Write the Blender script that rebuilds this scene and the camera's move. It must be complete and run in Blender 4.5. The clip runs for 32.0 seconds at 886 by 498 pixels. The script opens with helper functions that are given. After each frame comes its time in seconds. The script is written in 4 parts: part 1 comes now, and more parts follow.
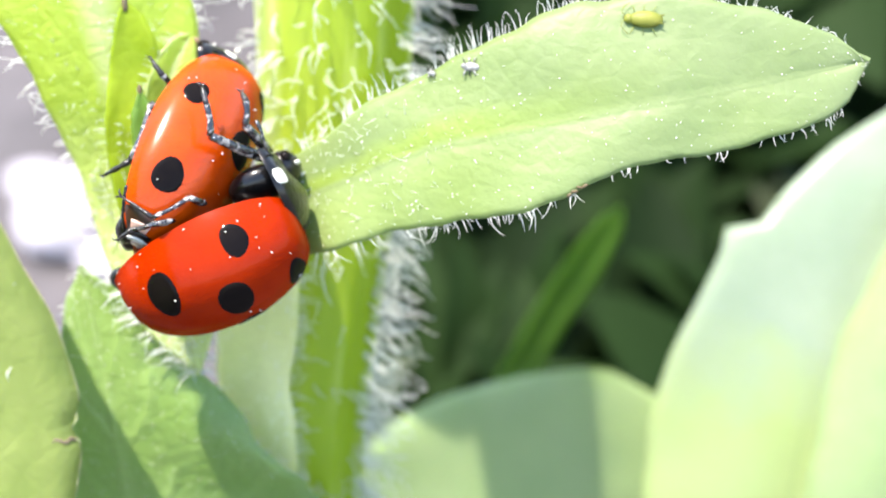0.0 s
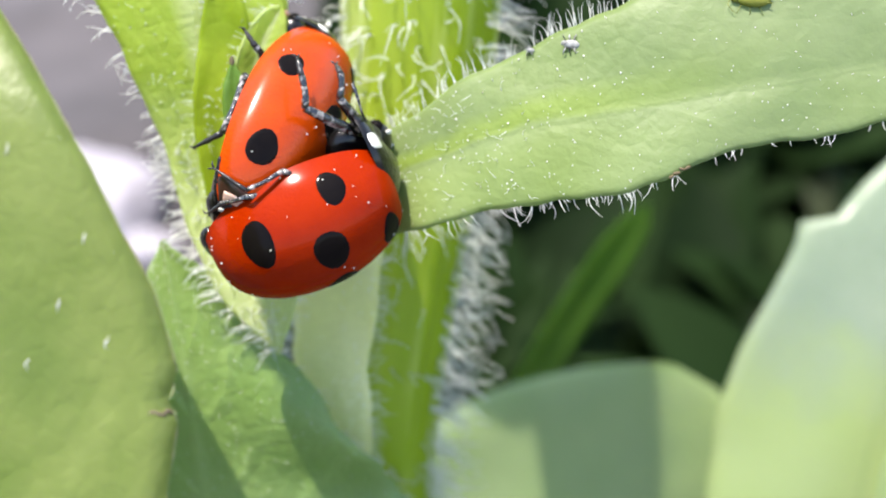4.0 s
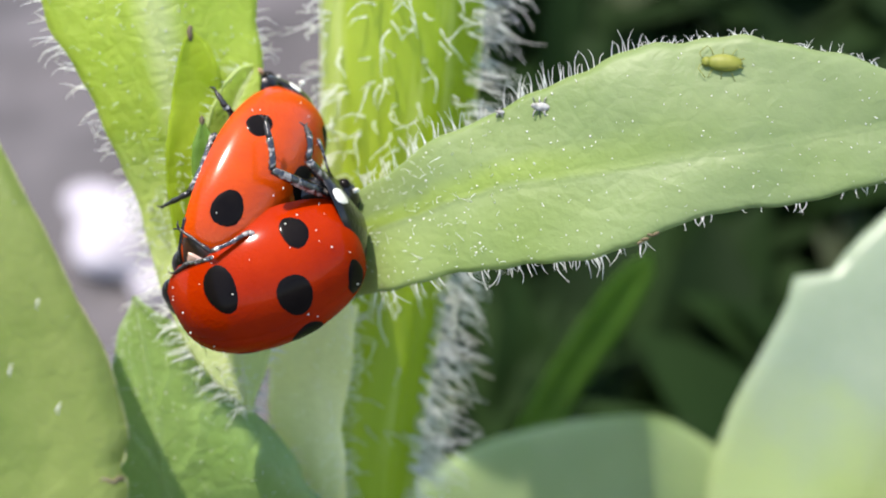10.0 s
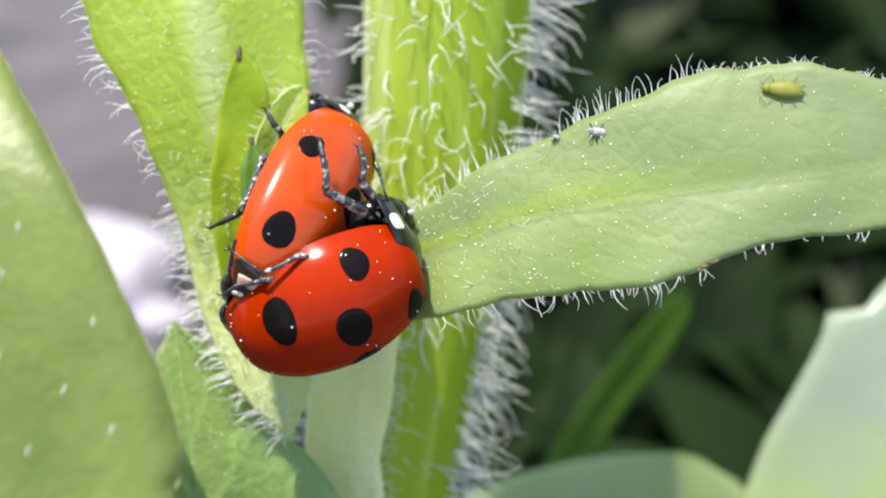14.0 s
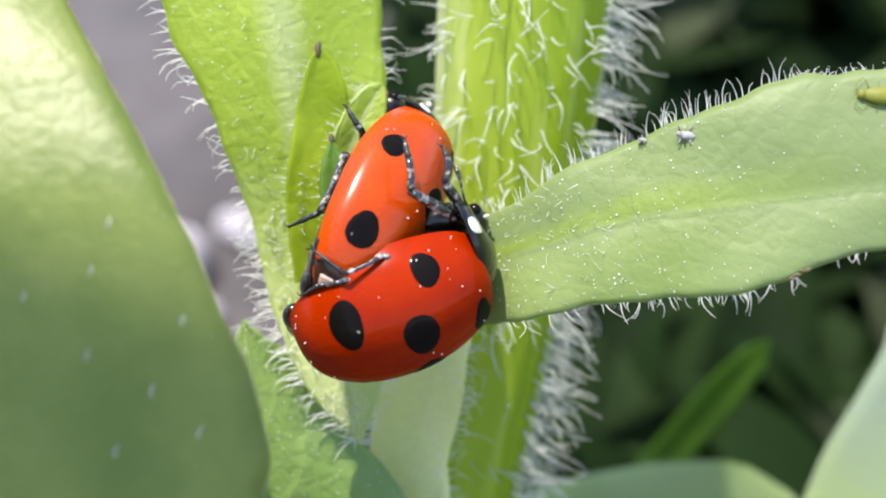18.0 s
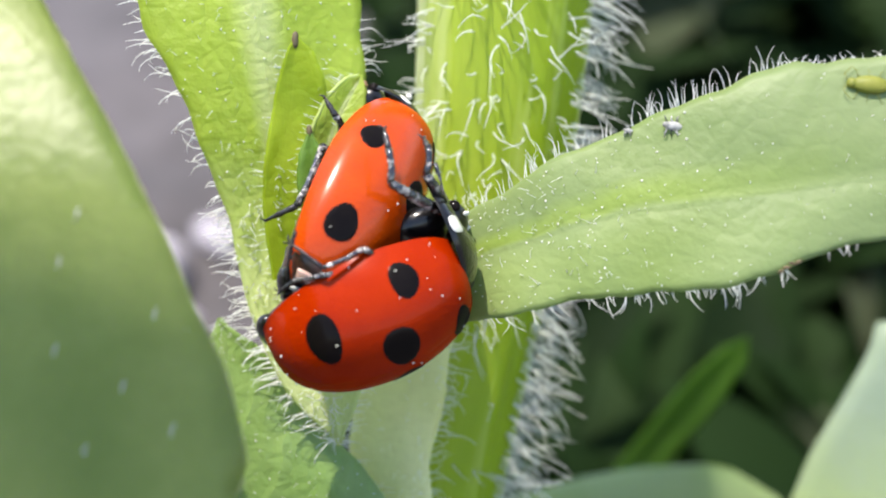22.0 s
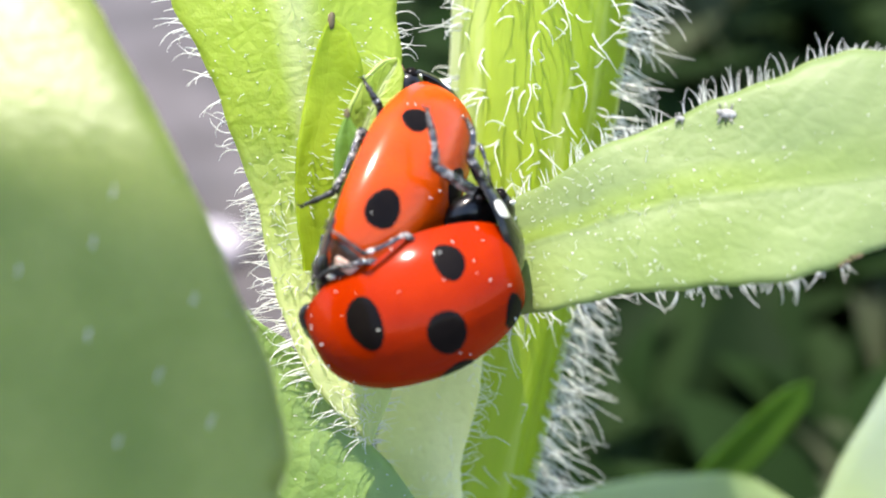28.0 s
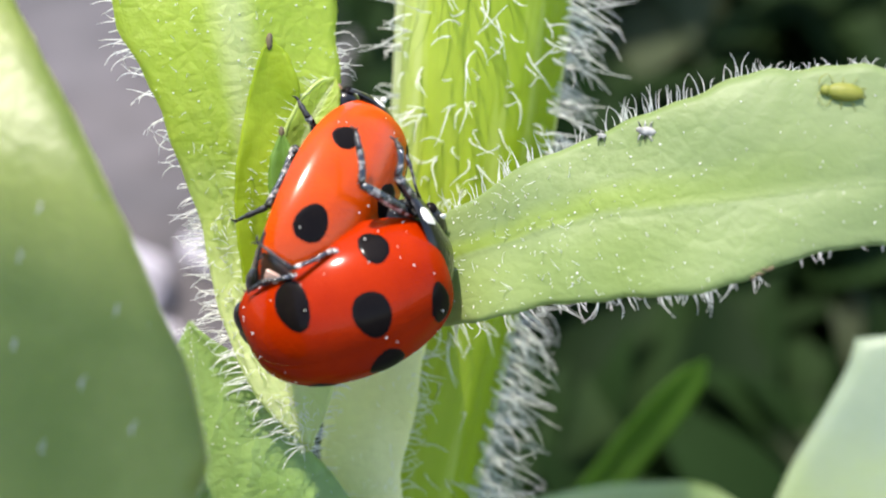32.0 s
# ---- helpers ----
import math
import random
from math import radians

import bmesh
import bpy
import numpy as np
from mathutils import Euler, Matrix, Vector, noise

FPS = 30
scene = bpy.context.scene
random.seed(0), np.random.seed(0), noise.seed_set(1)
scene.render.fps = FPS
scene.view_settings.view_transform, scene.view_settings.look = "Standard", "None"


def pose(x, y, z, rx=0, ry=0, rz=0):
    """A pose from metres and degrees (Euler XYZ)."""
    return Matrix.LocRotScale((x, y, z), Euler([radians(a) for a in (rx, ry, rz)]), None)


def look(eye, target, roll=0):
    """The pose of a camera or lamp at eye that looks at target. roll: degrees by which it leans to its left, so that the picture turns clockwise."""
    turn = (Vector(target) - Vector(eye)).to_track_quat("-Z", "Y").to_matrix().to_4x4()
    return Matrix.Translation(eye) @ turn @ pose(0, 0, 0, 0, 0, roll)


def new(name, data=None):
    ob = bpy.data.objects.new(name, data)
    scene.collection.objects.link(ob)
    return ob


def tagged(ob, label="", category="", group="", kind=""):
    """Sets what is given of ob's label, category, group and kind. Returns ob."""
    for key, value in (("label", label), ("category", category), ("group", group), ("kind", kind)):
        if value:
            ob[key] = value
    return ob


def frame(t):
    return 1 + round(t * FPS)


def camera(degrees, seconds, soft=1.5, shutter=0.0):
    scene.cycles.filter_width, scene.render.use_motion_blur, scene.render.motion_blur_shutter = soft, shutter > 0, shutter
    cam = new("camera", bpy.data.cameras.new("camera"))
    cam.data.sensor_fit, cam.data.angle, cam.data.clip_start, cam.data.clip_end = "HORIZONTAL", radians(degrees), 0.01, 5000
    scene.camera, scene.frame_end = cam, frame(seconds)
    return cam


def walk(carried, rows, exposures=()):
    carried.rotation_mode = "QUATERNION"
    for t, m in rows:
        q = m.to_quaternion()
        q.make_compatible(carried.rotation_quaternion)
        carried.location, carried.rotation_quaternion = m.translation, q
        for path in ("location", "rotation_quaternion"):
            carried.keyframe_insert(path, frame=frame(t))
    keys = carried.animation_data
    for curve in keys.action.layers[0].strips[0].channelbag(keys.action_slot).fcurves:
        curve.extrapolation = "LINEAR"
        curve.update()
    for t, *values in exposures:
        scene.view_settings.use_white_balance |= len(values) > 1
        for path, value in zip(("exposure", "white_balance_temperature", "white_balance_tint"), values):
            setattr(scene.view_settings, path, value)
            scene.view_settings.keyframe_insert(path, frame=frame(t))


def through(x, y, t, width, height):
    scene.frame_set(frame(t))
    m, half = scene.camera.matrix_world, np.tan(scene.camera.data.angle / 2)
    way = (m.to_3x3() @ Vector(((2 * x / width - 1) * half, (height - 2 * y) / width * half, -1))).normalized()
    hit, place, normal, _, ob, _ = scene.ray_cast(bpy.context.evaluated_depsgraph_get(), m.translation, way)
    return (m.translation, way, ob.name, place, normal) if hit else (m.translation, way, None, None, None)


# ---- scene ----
# The path: seconds, then the eye in millimetres and its turn in degrees, in the plant's own axes
# (x to the right, y up along the plant, z towards the viewer), which lean back by TILT from upright.
TILT = 55.0
BASE = pose(0, 0, 0.066, TILT, 0, 0)
MM = 0.001


def mm(x, y, z, rx=0, ry=0, rz=0):
    """A pose in the world from millimetres and degrees in the plant's axes."""
    return BASE @ pose(x * MM, y * MM, z * MM, rx, ry, rz)


PATH = [
    (0, 3.606, -1.045, 41.719, -1.362, -1.081, -2.216),
    (0.5, 2.112, 0.667, 41.597, -1.279, -0.814, -2.085),
    (1, 2.348, 0.279, 42.331, -1.269, -0.683, -1.089),
    (1.5, 2.619, -1.640, 41.623, -1.177, -0.575, -1.052),
    (2, 1.885, -0.694, 41.985, -1.162, -0.474, -1.270),
    (2.5, 0.600, -0.443, 41.798, -1.089, -0.229, -1.318),
    (3, 2.037, -0.458, 41.408, -1.098, -0.109, -1.222),
    (3.5, 1.643, -1.718, 41.028, -1.195, -0.087, -1.052),
    (5.5, 0.034, -1.184, 40.142, -1.968, -0.290, -0.597),
    (6, 1.470, -1.397, 40.729, -1.676, 0.216, -0.362),
    (6.5, 0.429, -0.009, 40.355, -0.823, 0.512, -0.356),
    (7, -0.802, 0.715, 39.696, -0.143, 0.832, -0.284),
    (7.5, 0.224, -0.728, 39.228, -0.194, 0.632, -0.848),
    (8, -1.243, -1.363, 39.769, 0.056, -0.373, -0.297),
    (8.5, 1.223, -0.054, 40.111, 0.291, 0.705, -0.328),
    (9, 0.000, 0.000, 39.889, -0.016, 0.022, -0.007),
    (9.5, 1.227, -1.245, 39.452, -0.238, 0.169, -0.278),
    (10, 3.163, -0.610, 40.431, 0.039, 1.263, -0.319),
    (10.5, 0.813, -1.472, 40.532, 0.389, 0.762, 0.373),
    (11, -0.141, -2.575, 39.949, 0.807, 0.003, 0.080),
    (11.5, 0.322, -2.416, 39.951, 0.780, -0.276, 0.127),
    (12, 1.876, -1.240, 40.119, 0.430, 0.325, 0.197),
    (12.5, 3.443, -0.560, 40.517, 0.911, 0.693, 0.338),
    (13, 2.221, -1.528, 40.043, 1.119, 0.164, 0.551),
    (13.5, 2.141, -2.421, 39.641, 1.357, 0.580, 0.173),
    (14, 0.910, -1.143, 39.749, 1.999, 0.558, 0.442),
    (14.5, -0.237, -1.978, 39.276, 2.165, 0.018, 1.035),
    (16.5, -1.808, -2.030, 39.207, 1.353, 0.288, 2.028),
    (17, -0.623, -2.128, 39.276, 1.260, 0.301, 1.859),
    (17.5, 0.225, -1.923, 39.262, 1.505, 1.048, 1.373),
    (18, -1.472, -1.089, 39.065, 2.028, 0.971, 1.503),
    (18.5, -0.324, -1.509, 39.037, 1.905, 0.487, 1.562),
    (19, -0.816, -2.582, 38.255, 1.737, 0.629, 1.318),
    (19.5, 0.085, -2.333, 37.928, 1.869, 0.062, 1.058),
    (20, 0.709, -1.930, 38.439, 2.298, 0.173, 1.004),
    (20.5, -0.160, -1.368, 38.655, 2.148, 0.080, 1.257),
    (21, 0.067, -2.026, 38.300, 2.252, -0.276, 1.374),
    (21.5, -0.523, -2.084, 37.998, 2.595, -0.302, 1.340),
    (22, -1.529, -1.620, 37.985, 2.588, 0.020, 1.267),
    (22.5, -1.141, -0.839, 38.344, 2.594, 0.034, 1.673),
    (23, -1.007, -2.023, 37.781, 2.164, -0.516, 1.741),
    (23.5, -0.942, -2.343, 36.904, 1.799, -0.645, 1.334),
    (24, -1.067, -1.437, 37.396, 2.510, -0.982, 1.897),
    (24.5, -3.105, -0.352, 37.293, 2.300, -1.078, 2.011),
    (25, -2.588, -0.801, 37.287, 2.756, -0.512, 1.834),
    (25.5, -0.336, -1.114, 35.968, 2.761, -0.334, 1.208),
    (26, -1.850, -1.114, 35.295, 2.798, -0.008, 1.114),
    (26.5, -2.977, -1.752, 34.365, 2.930, -0.622, 1.825),
    (28.5, -3.518, -2.424, 36.681, 3.220, -0.860, 1.999),
    (29, -4.075, -3.405, 36.010, 2.974, -1.077, 2.033),
    (29.5, -2.787, -3.662, 35.865, 2.870, -1.007, 2.117),
    (30, -2.233, -1.759, 36.873, 3.201, -0.709, 1.836),
    (30.5, -2.036, -1.995, 36.738, 3.509, -0.526, 2.111),
    (31, -2.430, -2.225, 36.900, 3.791, -0.574, 2.111),
    (31.5, -1.021, -1.847, 37.184, 3.780, -0.310, 2.021),
    (32, -0.846, -2.262, 37.640, 3.762, -0.377, 1.936),
]
cam = camera(40.0, 32.0, soft=2.0)
cam.data.dof.use_dof = True
cam.data.dof.focus_distance = 0.0397
cam.data.dof.aperture_fstop = 42.0
EXPOSURES = [(0, 1.66), (1, 1.38), (2, 1.4), (3, 1.05), (3.5, 1.05), (5.5, 1.42), (6.4, 1.5), (7.0, 1.05), (8, 0.95), (9, 0.78), (10, 0.9), (11, 1.08), (12, 1.18), (13, 0.85), (14, 1.0), (17, 0.95), (19, 0.95), (20, 1.15), (21, 0.82), (22, 0.98), (23, 0.85), (24, 0.98), (25, 0.98), (26.5, 0.8), (28.5, 1.45), (30, 1.5), (31, 1.38), (32, 1.05)]
walk(cam, [(t, mm(*row)) for t, *row in PATH], [(t, stops + 0.28, 6750, 13) for t, stops in EXPOSURES])

# ---- light ----
SUN_WAY = Vector((-0.23, 0.80, 0.56)).normalized()  # in the plant's axes
SUN = BASE.to_3x3() @ SUN_WAY
world = bpy.data.worlds.new("sky")
scene.world = world
world.use_nodes = True
wn = world.node_tree
sky = wn.nodes.new("ShaderNodeTexSky")
sky.sky_type = "NISHITA"
sky.sun_disc = False
sky.sun_elevation = math.asin(SUN.z)
sky.sun_rotation = math.atan2(SUN.x, SUN.y)
wn.links.new(sky.outputs["Color"], wn.nodes["Background"].inputs["Color"])
wn.nodes["Background"].inputs["Strength"].default_value = 0.15
sun = new("sun", bpy.data.lights.new("sun", "SUN"))
sun.data.energy = 3.3
sun.data.angle = radians(0.53)
sun.data.color = (1.0, 0.95, 0.87)
sun.matrix_world = look(SUN, (0, 0, 0))


# ---- materials ----
def nodes(name):
    m = bpy.data.materials.new(name)
    m.use_nodes = True
    t = m.node_tree
    return m, t, t.nodes["Principled BSDF"], t.nodes["Material Output"]


def add(t, kind, **values):
    n = t.nodes.new(kind)
    for key, value in values.items():
        n.inputs[key.replace("_", " ")].default_value = value
    return n


def ramp(t, source, stops):
    r = t.nodes.new("ShaderNodeValToRGB")
    e = r.color_ramp.elements
    while len(e) < len(stops):
        e.new(0.5)
    for one, (at, c) in zip(e, stops):
        one.position, one.color = at, (*c, 1) if len(c) == 3 else c
    t.links.new(source, r.inputs[0])
    return r.outputs[0]


def maths(t, op, a, b=None):
    n = t.nodes.new("ShaderNodeMath")
    n.operation = op
    for k, v in enumerate((a, b)):
        if v is None:
            continue
        if isinstance(v, (int, float)):
            n.inputs[k].default_value = v
        else:
            t.links.new(v, n.inputs[k])
    return n.outputs[0]


def mixed(t, fac, a, b, how="MIX"):
    n = t.nodes.new("ShaderNodeMix")
    n.data_type, n.blend_type = "RGBA", how
    for k, v in ((0, fac), (6, a), (7, b)):
        if isinstance(v, (int, float)):
            n.inputs[k].default_value = v
        elif isinstance(v, tuple):
            n.inputs[k].default_value = (*v, 1)
        else:
            t.links.new(v, n.inputs[k])
    return n.outputs[2]


def noise_at(t, scale, detail=4.0, rough=0.55, source="Object"):
    c = t.nodes.new("ShaderNodeTexCoord")
    n = add(t, "ShaderNodeTexNoise", Scale=scale, Detail=detail, Roughness=rough)
    t.links.new(c.outputs[source], n.inputs["Vector"])
    return n.outputs["Fac"]


def leaf_material(name, dark, light, back, through=0.4, rough=0.45, veins=0.5, rows=9, slant=0.35, bump=0.4, dust=0.0, coat=0.0, young=None, coat_rough=0.3, pale=None, pale_at=(0.12, 0.32), rib=None):
    """A leaf blade: mottled green, lateral veins, fine pimples, and light that comes through."""
    m, t, p, out = nodes(name)
    uv = t.nodes.new("ShaderNodeUVMap")
    sep = t.nodes.new("ShaderNodeSeparateXYZ")
    t.links.new(uv.outputs[0], sep.inputs[0])
    across = maths(t, "ABSOLUTE", maths(t, "SUBTRACT", sep.outputs[1], 0.5))
    warp = maths(t, "MULTIPLY", maths(t, "SUBTRACT", noise_at(t, 320, 2), 0.5), 0.9)
    run = maths(t, "ADD", maths(t, "MULTIPLY", maths(t, "SUBTRACT", sep.outputs[0], maths(t, "MULTIPLY", across, slant)), rows), warp)
    saw = maths(t, "ABSOLUTE", maths(t, "SUBTRACT", maths(t, "FRACT", run), 0.5))
    lateral = maths(t, "SUBTRACT", 1.0, maths(t, "MINIMUM", maths(t, "MULTIPLY", saw, 7.0), 1.0))
    mid = maths(t, "SUBTRACT", 1.0, maths(t, "MINIMUM", maths(t, "MULTIPLY", across, 28.0), 1.0))
    vein = maths(t, "MAXIMUM", maths(t, "MULTIPLY", lateral, 0.6), mid)
    blotch, grain = noise_at(t, 260, 5), noise_at(t, 2600, 3)
    cells = t.nodes.new("ShaderNodeTexVoronoi")
    co = t.nodes.new("ShaderNodeTexCoord")
    cells.inputs["Scale"].default_value = 1500
    cells.feature = "DISTANCE_TO_EDGE"
    t.links.new(co.outputs["Object"], cells.inputs["Vector"])
    base = ramp(t, blotch, [(0.3, dark), (0.72, light)])
    base = mixed(t, maths(t, "MULTIPLY", vein, veins * 0.5), base, tuple(min(1, c * 1.35 + 0.05) for c in light))
    base = mixed(t, maths(t, "MULTIPLY", maths(t, "SUBTRACT", grain, 0.35), 0.5), base, tuple(c * 0.6 for c in dark))
    if young:
        near_base = ramp(t, sep.outputs[0], [(0.25, (1, 1, 1)), (0.72, (0, 0, 0))])
        band = ramp(t, maths(t, "ADD", sep.outputs[1], maths(t, "MULTIPLY", maths(t, "SUBTRACT", blotch, 0.5), 0.2)), [(0.30, (0.15,) * 3), (0.41, (1, 1, 1)), (0.47, (1, 1, 1)), (0.51, (0.2,) * 3), (0.7, (0.45,) * 3)])
        base = mixed(t, maths(t, "MULTIPLY", maths(t, "MULTIPLY", near_base, band), 0.9), base, young)
    if rib:
        base = mixed(t, maths(t, "MULTIPLY", ramp(t, maths(t, "ADD", across, maths(t, "MULTIPLY", maths(t, "SUBTRACT", blotch, 0.5), 0.05)), [(0.03, (1, 1, 1)), (0.13, (0, 0, 0))]), 0.8), base, rib)
    if pale:
        base = mixed(t, maths(t, "MULTIPLY", ramp(t, maths(t, "ADD", sep.outputs[0], maths(t, "MULTIPLY", maths(t, "SUBTRACT", blotch, 0.5), 0.2)), [(pale_at[0], (1, 1, 1)), (pale_at[1], (0, 0, 0))]), 0.75), base, pale)
    if dust:
        base = mixed(t, maths(t, "MULTIPLY", noise_at(t, 150, 3), dust), base, (0.55, 0.6, 0.5))
    t.links.new(base, p.inputs["Base Color"])
    p.inputs["Roughness"].default_value = rough
    p.inputs["Coat Weight"].default_value = coat
    p.inputs["Coat Roughness"].default_value = coat_rough
    h = maths(t, "ADD", maths(t, "MULTIPLY", vein, -0.5 * veins), maths(t, "MULTIPLY", maths(t, "MINIMUM", cells.outputs["Distance"], 0.2), 0.5))
    h = maths(t, "ADD", h, maths(t, "MULTIPLY", blotch, 0.7))
    felt = noise_at(t, 1100, 4, 0.65)
    h = maths(t, "ADD", h, maths(t, "MULTIPLY", felt, 0.7))
    b = add(t, "ShaderNodeBump", Strength=bump, Distance=0.00025)
    t.links.new(h, b.inputs["Height"])
    t.links.new(b.outputs[0], p.inputs["Normal"])
    tr = t.nodes.new("ShaderNodeBsdfTranslucent")
    t.links.new(mixed(t, 0.75, base, back), tr.inputs["Color"])
    t.links.new(b.outputs[0], tr.inputs["Normal"])
    mix = add(t, "ShaderNodeMixShader", Fac=through)
    t.links.new(p.outputs[0], mix.inputs[1])
    t.links.new(tr.outputs[0], mix.inputs[2])
    t.links.new(mix.outputs[0], out.inputs[0])
    return m


def simple(name, c1, c2, rough=0.5, scale=900, metal=0.0, coat=0.0, bump=0.0, through=0.0, coat_rough=0.05, gloss=0.5, fine=3.0, edge=(0.3, 0.7)):
    m, t, p, out = nodes(name)
    n = noise_at(t, scale, 4)
    c = ramp(t, n, [(edge[0], c1), (edge[1], c2)])
    t.links.new(c, p.inputs["Base Color"])
    p.inputs["Roughness"].default_value, p.inputs["Metallic"].default_value = rough, metal
    p.inputs["Coat Weight"].default_value, p.inputs["Coat Roughness"].default_value = coat, coat_rough
    p.inputs["Specular IOR Level"].default_value = gloss
    if bump:
        b = add(t, "ShaderNodeBump", Strength=bump, Distance=0.0001)
        t.links.new(noise_at(t, scale * fine, 3), b.inputs["Height"])
        t.links.new(b.outputs[0], p.inputs["Normal"])
    if through:
        tr = t.nodes.new("ShaderNodeBsdfTranslucent")
        t.links.new(c, tr.inputs["Color"])
        mix = add(t, "ShaderNodeMixShader", Fac=through)
        t.links.new(p.outputs[0], mix.inputs[1])
        t.links.new(tr.outputs[0], mix.inputs[2])
        t.links.new(mix.outputs[0], out.inputs[0])
    return m


def shade_leaf():
    """Leaves deep in the weeds, their shade put into the colour: each its own green, from nearly black to a dull olive.
    """
    m, t, p, out = nodes("leaf_shaded")
    g = t.nodes.new("ShaderNodeNewGeometry")
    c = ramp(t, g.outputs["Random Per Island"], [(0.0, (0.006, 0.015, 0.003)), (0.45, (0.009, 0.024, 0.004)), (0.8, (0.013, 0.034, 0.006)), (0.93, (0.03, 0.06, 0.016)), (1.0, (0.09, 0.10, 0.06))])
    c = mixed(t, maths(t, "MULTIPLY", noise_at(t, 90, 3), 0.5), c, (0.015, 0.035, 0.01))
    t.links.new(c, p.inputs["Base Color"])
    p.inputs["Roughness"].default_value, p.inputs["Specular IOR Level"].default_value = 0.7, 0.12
    tr = t.nodes.new("ShaderNodeBsdfTranslucent")
    t.links.new(c, tr.inputs["Color"])
    mix = add(t, "ShaderNodeMixShader", Fac=0.35)
    t.links.new(p.outputs[0], mix.inputs[1])
    t.links.new(tr.outputs[0], mix.inputs[2])
    t.links.new(mix.outputs[0], out.inputs[0])
    return m


def stem_material():
    """Stem skin: saturated green painted on the shaded flank, paler and whitish ribs towards the lit one, in long
    uneven streaks.
    """
    m, t, p, out = nodes("stem_skin")
    uv = t.nodes.new("ShaderNodeUVMap")
    stretch = t.nodes.new("ShaderNodeMapping")
    stretch.inputs["Scale"].default_value = (2.2, 46.0, 1.0)
    t.links.new(uv.outputs[0], stretch.inputs["Vector"])
    streak = add(t, "ShaderNodeTexNoise", Scale=1.0, Detail=4.0, Roughness=0.6)
    t.links.new(stretch.outputs[0], streak.inputs["Vector"])
    sep = t.nodes.new("ShaderNodeSeparateXYZ")
    t.links.new(uv.outputs[0], sep.inputs[0])
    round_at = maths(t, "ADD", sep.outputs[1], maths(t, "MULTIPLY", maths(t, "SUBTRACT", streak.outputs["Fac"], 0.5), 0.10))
    # sun and shade of the two flanks are put into the skin's colour
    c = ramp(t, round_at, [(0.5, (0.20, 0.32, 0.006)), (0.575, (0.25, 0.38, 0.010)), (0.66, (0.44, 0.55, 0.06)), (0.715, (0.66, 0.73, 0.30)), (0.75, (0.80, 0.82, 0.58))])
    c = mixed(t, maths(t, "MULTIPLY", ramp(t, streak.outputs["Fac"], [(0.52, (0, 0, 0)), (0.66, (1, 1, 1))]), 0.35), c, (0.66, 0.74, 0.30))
    c = mixed(t, maths(t, "MULTIPLY", noise_at(t, 900, 4), 0.35), c, (0.34, 0.46, 0.03))
    t.links.new(c, p.inputs["Base Color"])
    p.inputs["Roughness"].default_value = 0.45
    b = add(t, "ShaderNodeBump", Strength=0.5, Distance=0.0002)
    t.links.new(maths(t, "ADD", streak.outputs["Fac"], maths(t, "MULTIPLY", noise_at(t, 1400, 3), 0.5)), b.inputs["Height"])
    t.links.new(b.outputs[0], p.inputs["Normal"])
    tr = t.nodes.new("ShaderNodeBsdfTranslucent")
    t.links.new(mixed(t, 0.5, c, (0.68, 0.82, 0.03)), tr.inputs["Color"])
    mix = add(t, "ShaderNodeMixShader", Fac=0.48)
    t.links.new(p.outputs[0], mix.inputs[1])
    t.links.new(tr.outputs[0], mix.inputs[2])
    t.links.new(mix.outputs[0], out.inputs[0])
    return m


LEAF_PALE = leaf_material("leaf_pale", (0.135, 0.215, 0.04), (0.215, 0.29, 0.085), (0.36, 0.51, 0.05), 0.36, 0.5, 0.28, 7, 0.5, 0.26, 0.28, young=(0.27, 0.39, 0.010))
LEAF_YELLOW = leaf_material("leaf_yellow", (0.33, 0.46, 0.03), (0.48, 0.60, 0.08), (0.70, 0.84, 0.04), 0.5, 0.5, 0.2, 8, 0.6, 0.6, 0.10, pale=(0.74, 0.79, 0.50), pale_at=(0.14, 0.38), rib=(0.66, 0.73, 0.34))
LEAF_OLIVE = leaf_material("leaf_olive", (0.27, 0.39, 0.010), (0.39, 0.50, 0.02), (0.54, 0.68, 0.01), 0.45, 0.5, 0.12, 8, 0.6, 0.35, 0.0)
LEAF_NEAR = leaf_material("leaf_near", (0.14, 0.215, 0.014), (0.34, 0.40, 0.09), (0.44, 0.56, 0.006), 0.5, 0.42, 0.4, 7, 0.4, 0.4, 0.09, 0.5, coat_rough=0.42)
LEAF_GREEN = leaf_material("leaf_green", (0.12, 0.25, 0.02), (0.22, 0.38, 0.05), (0.32, 0.54, 0.02), 0.36, 0.34, 0.9, 7, 0.5, 0.6, 0.08, 0.3)
LEAF_BRACT = leaf_material("leaf_bract", (0.09, 0.20, 0.012), (0.15, 0.28, 0.025), (0.24, 0.44, 0.01), 0.3, 0.45, 0.1, 7, 0.5, 0.3, 0.03)
LEAF_OLD = leaf_material("leaf_old", (0.055, 0.075, 0.032), (0.10, 0.115, 0.06), (0.10, 0.13, 0.05), 0.3, 0.7, 0.1, 6, 0.4, 0.2)
LEAF_LOW = leaf_material("leaf_low", (0.15, 0.29, 0.025), (0.27, 0.42, 0.08), (0.36, 0.58, 0.02), 0.36, 0.36, 0.8, 7, 0.5, 0.6, 0.3, 0.5)
LEAF_FAR = leaf_material("leaf_blue_green", (0.25, 0.365, 0.13), (0.34, 0.45, 0.18), (0.50, 0.64, 0.10), 0.38, 0.4, 0.2, 6, 0.4, 0.2, 0.25, 0.2)
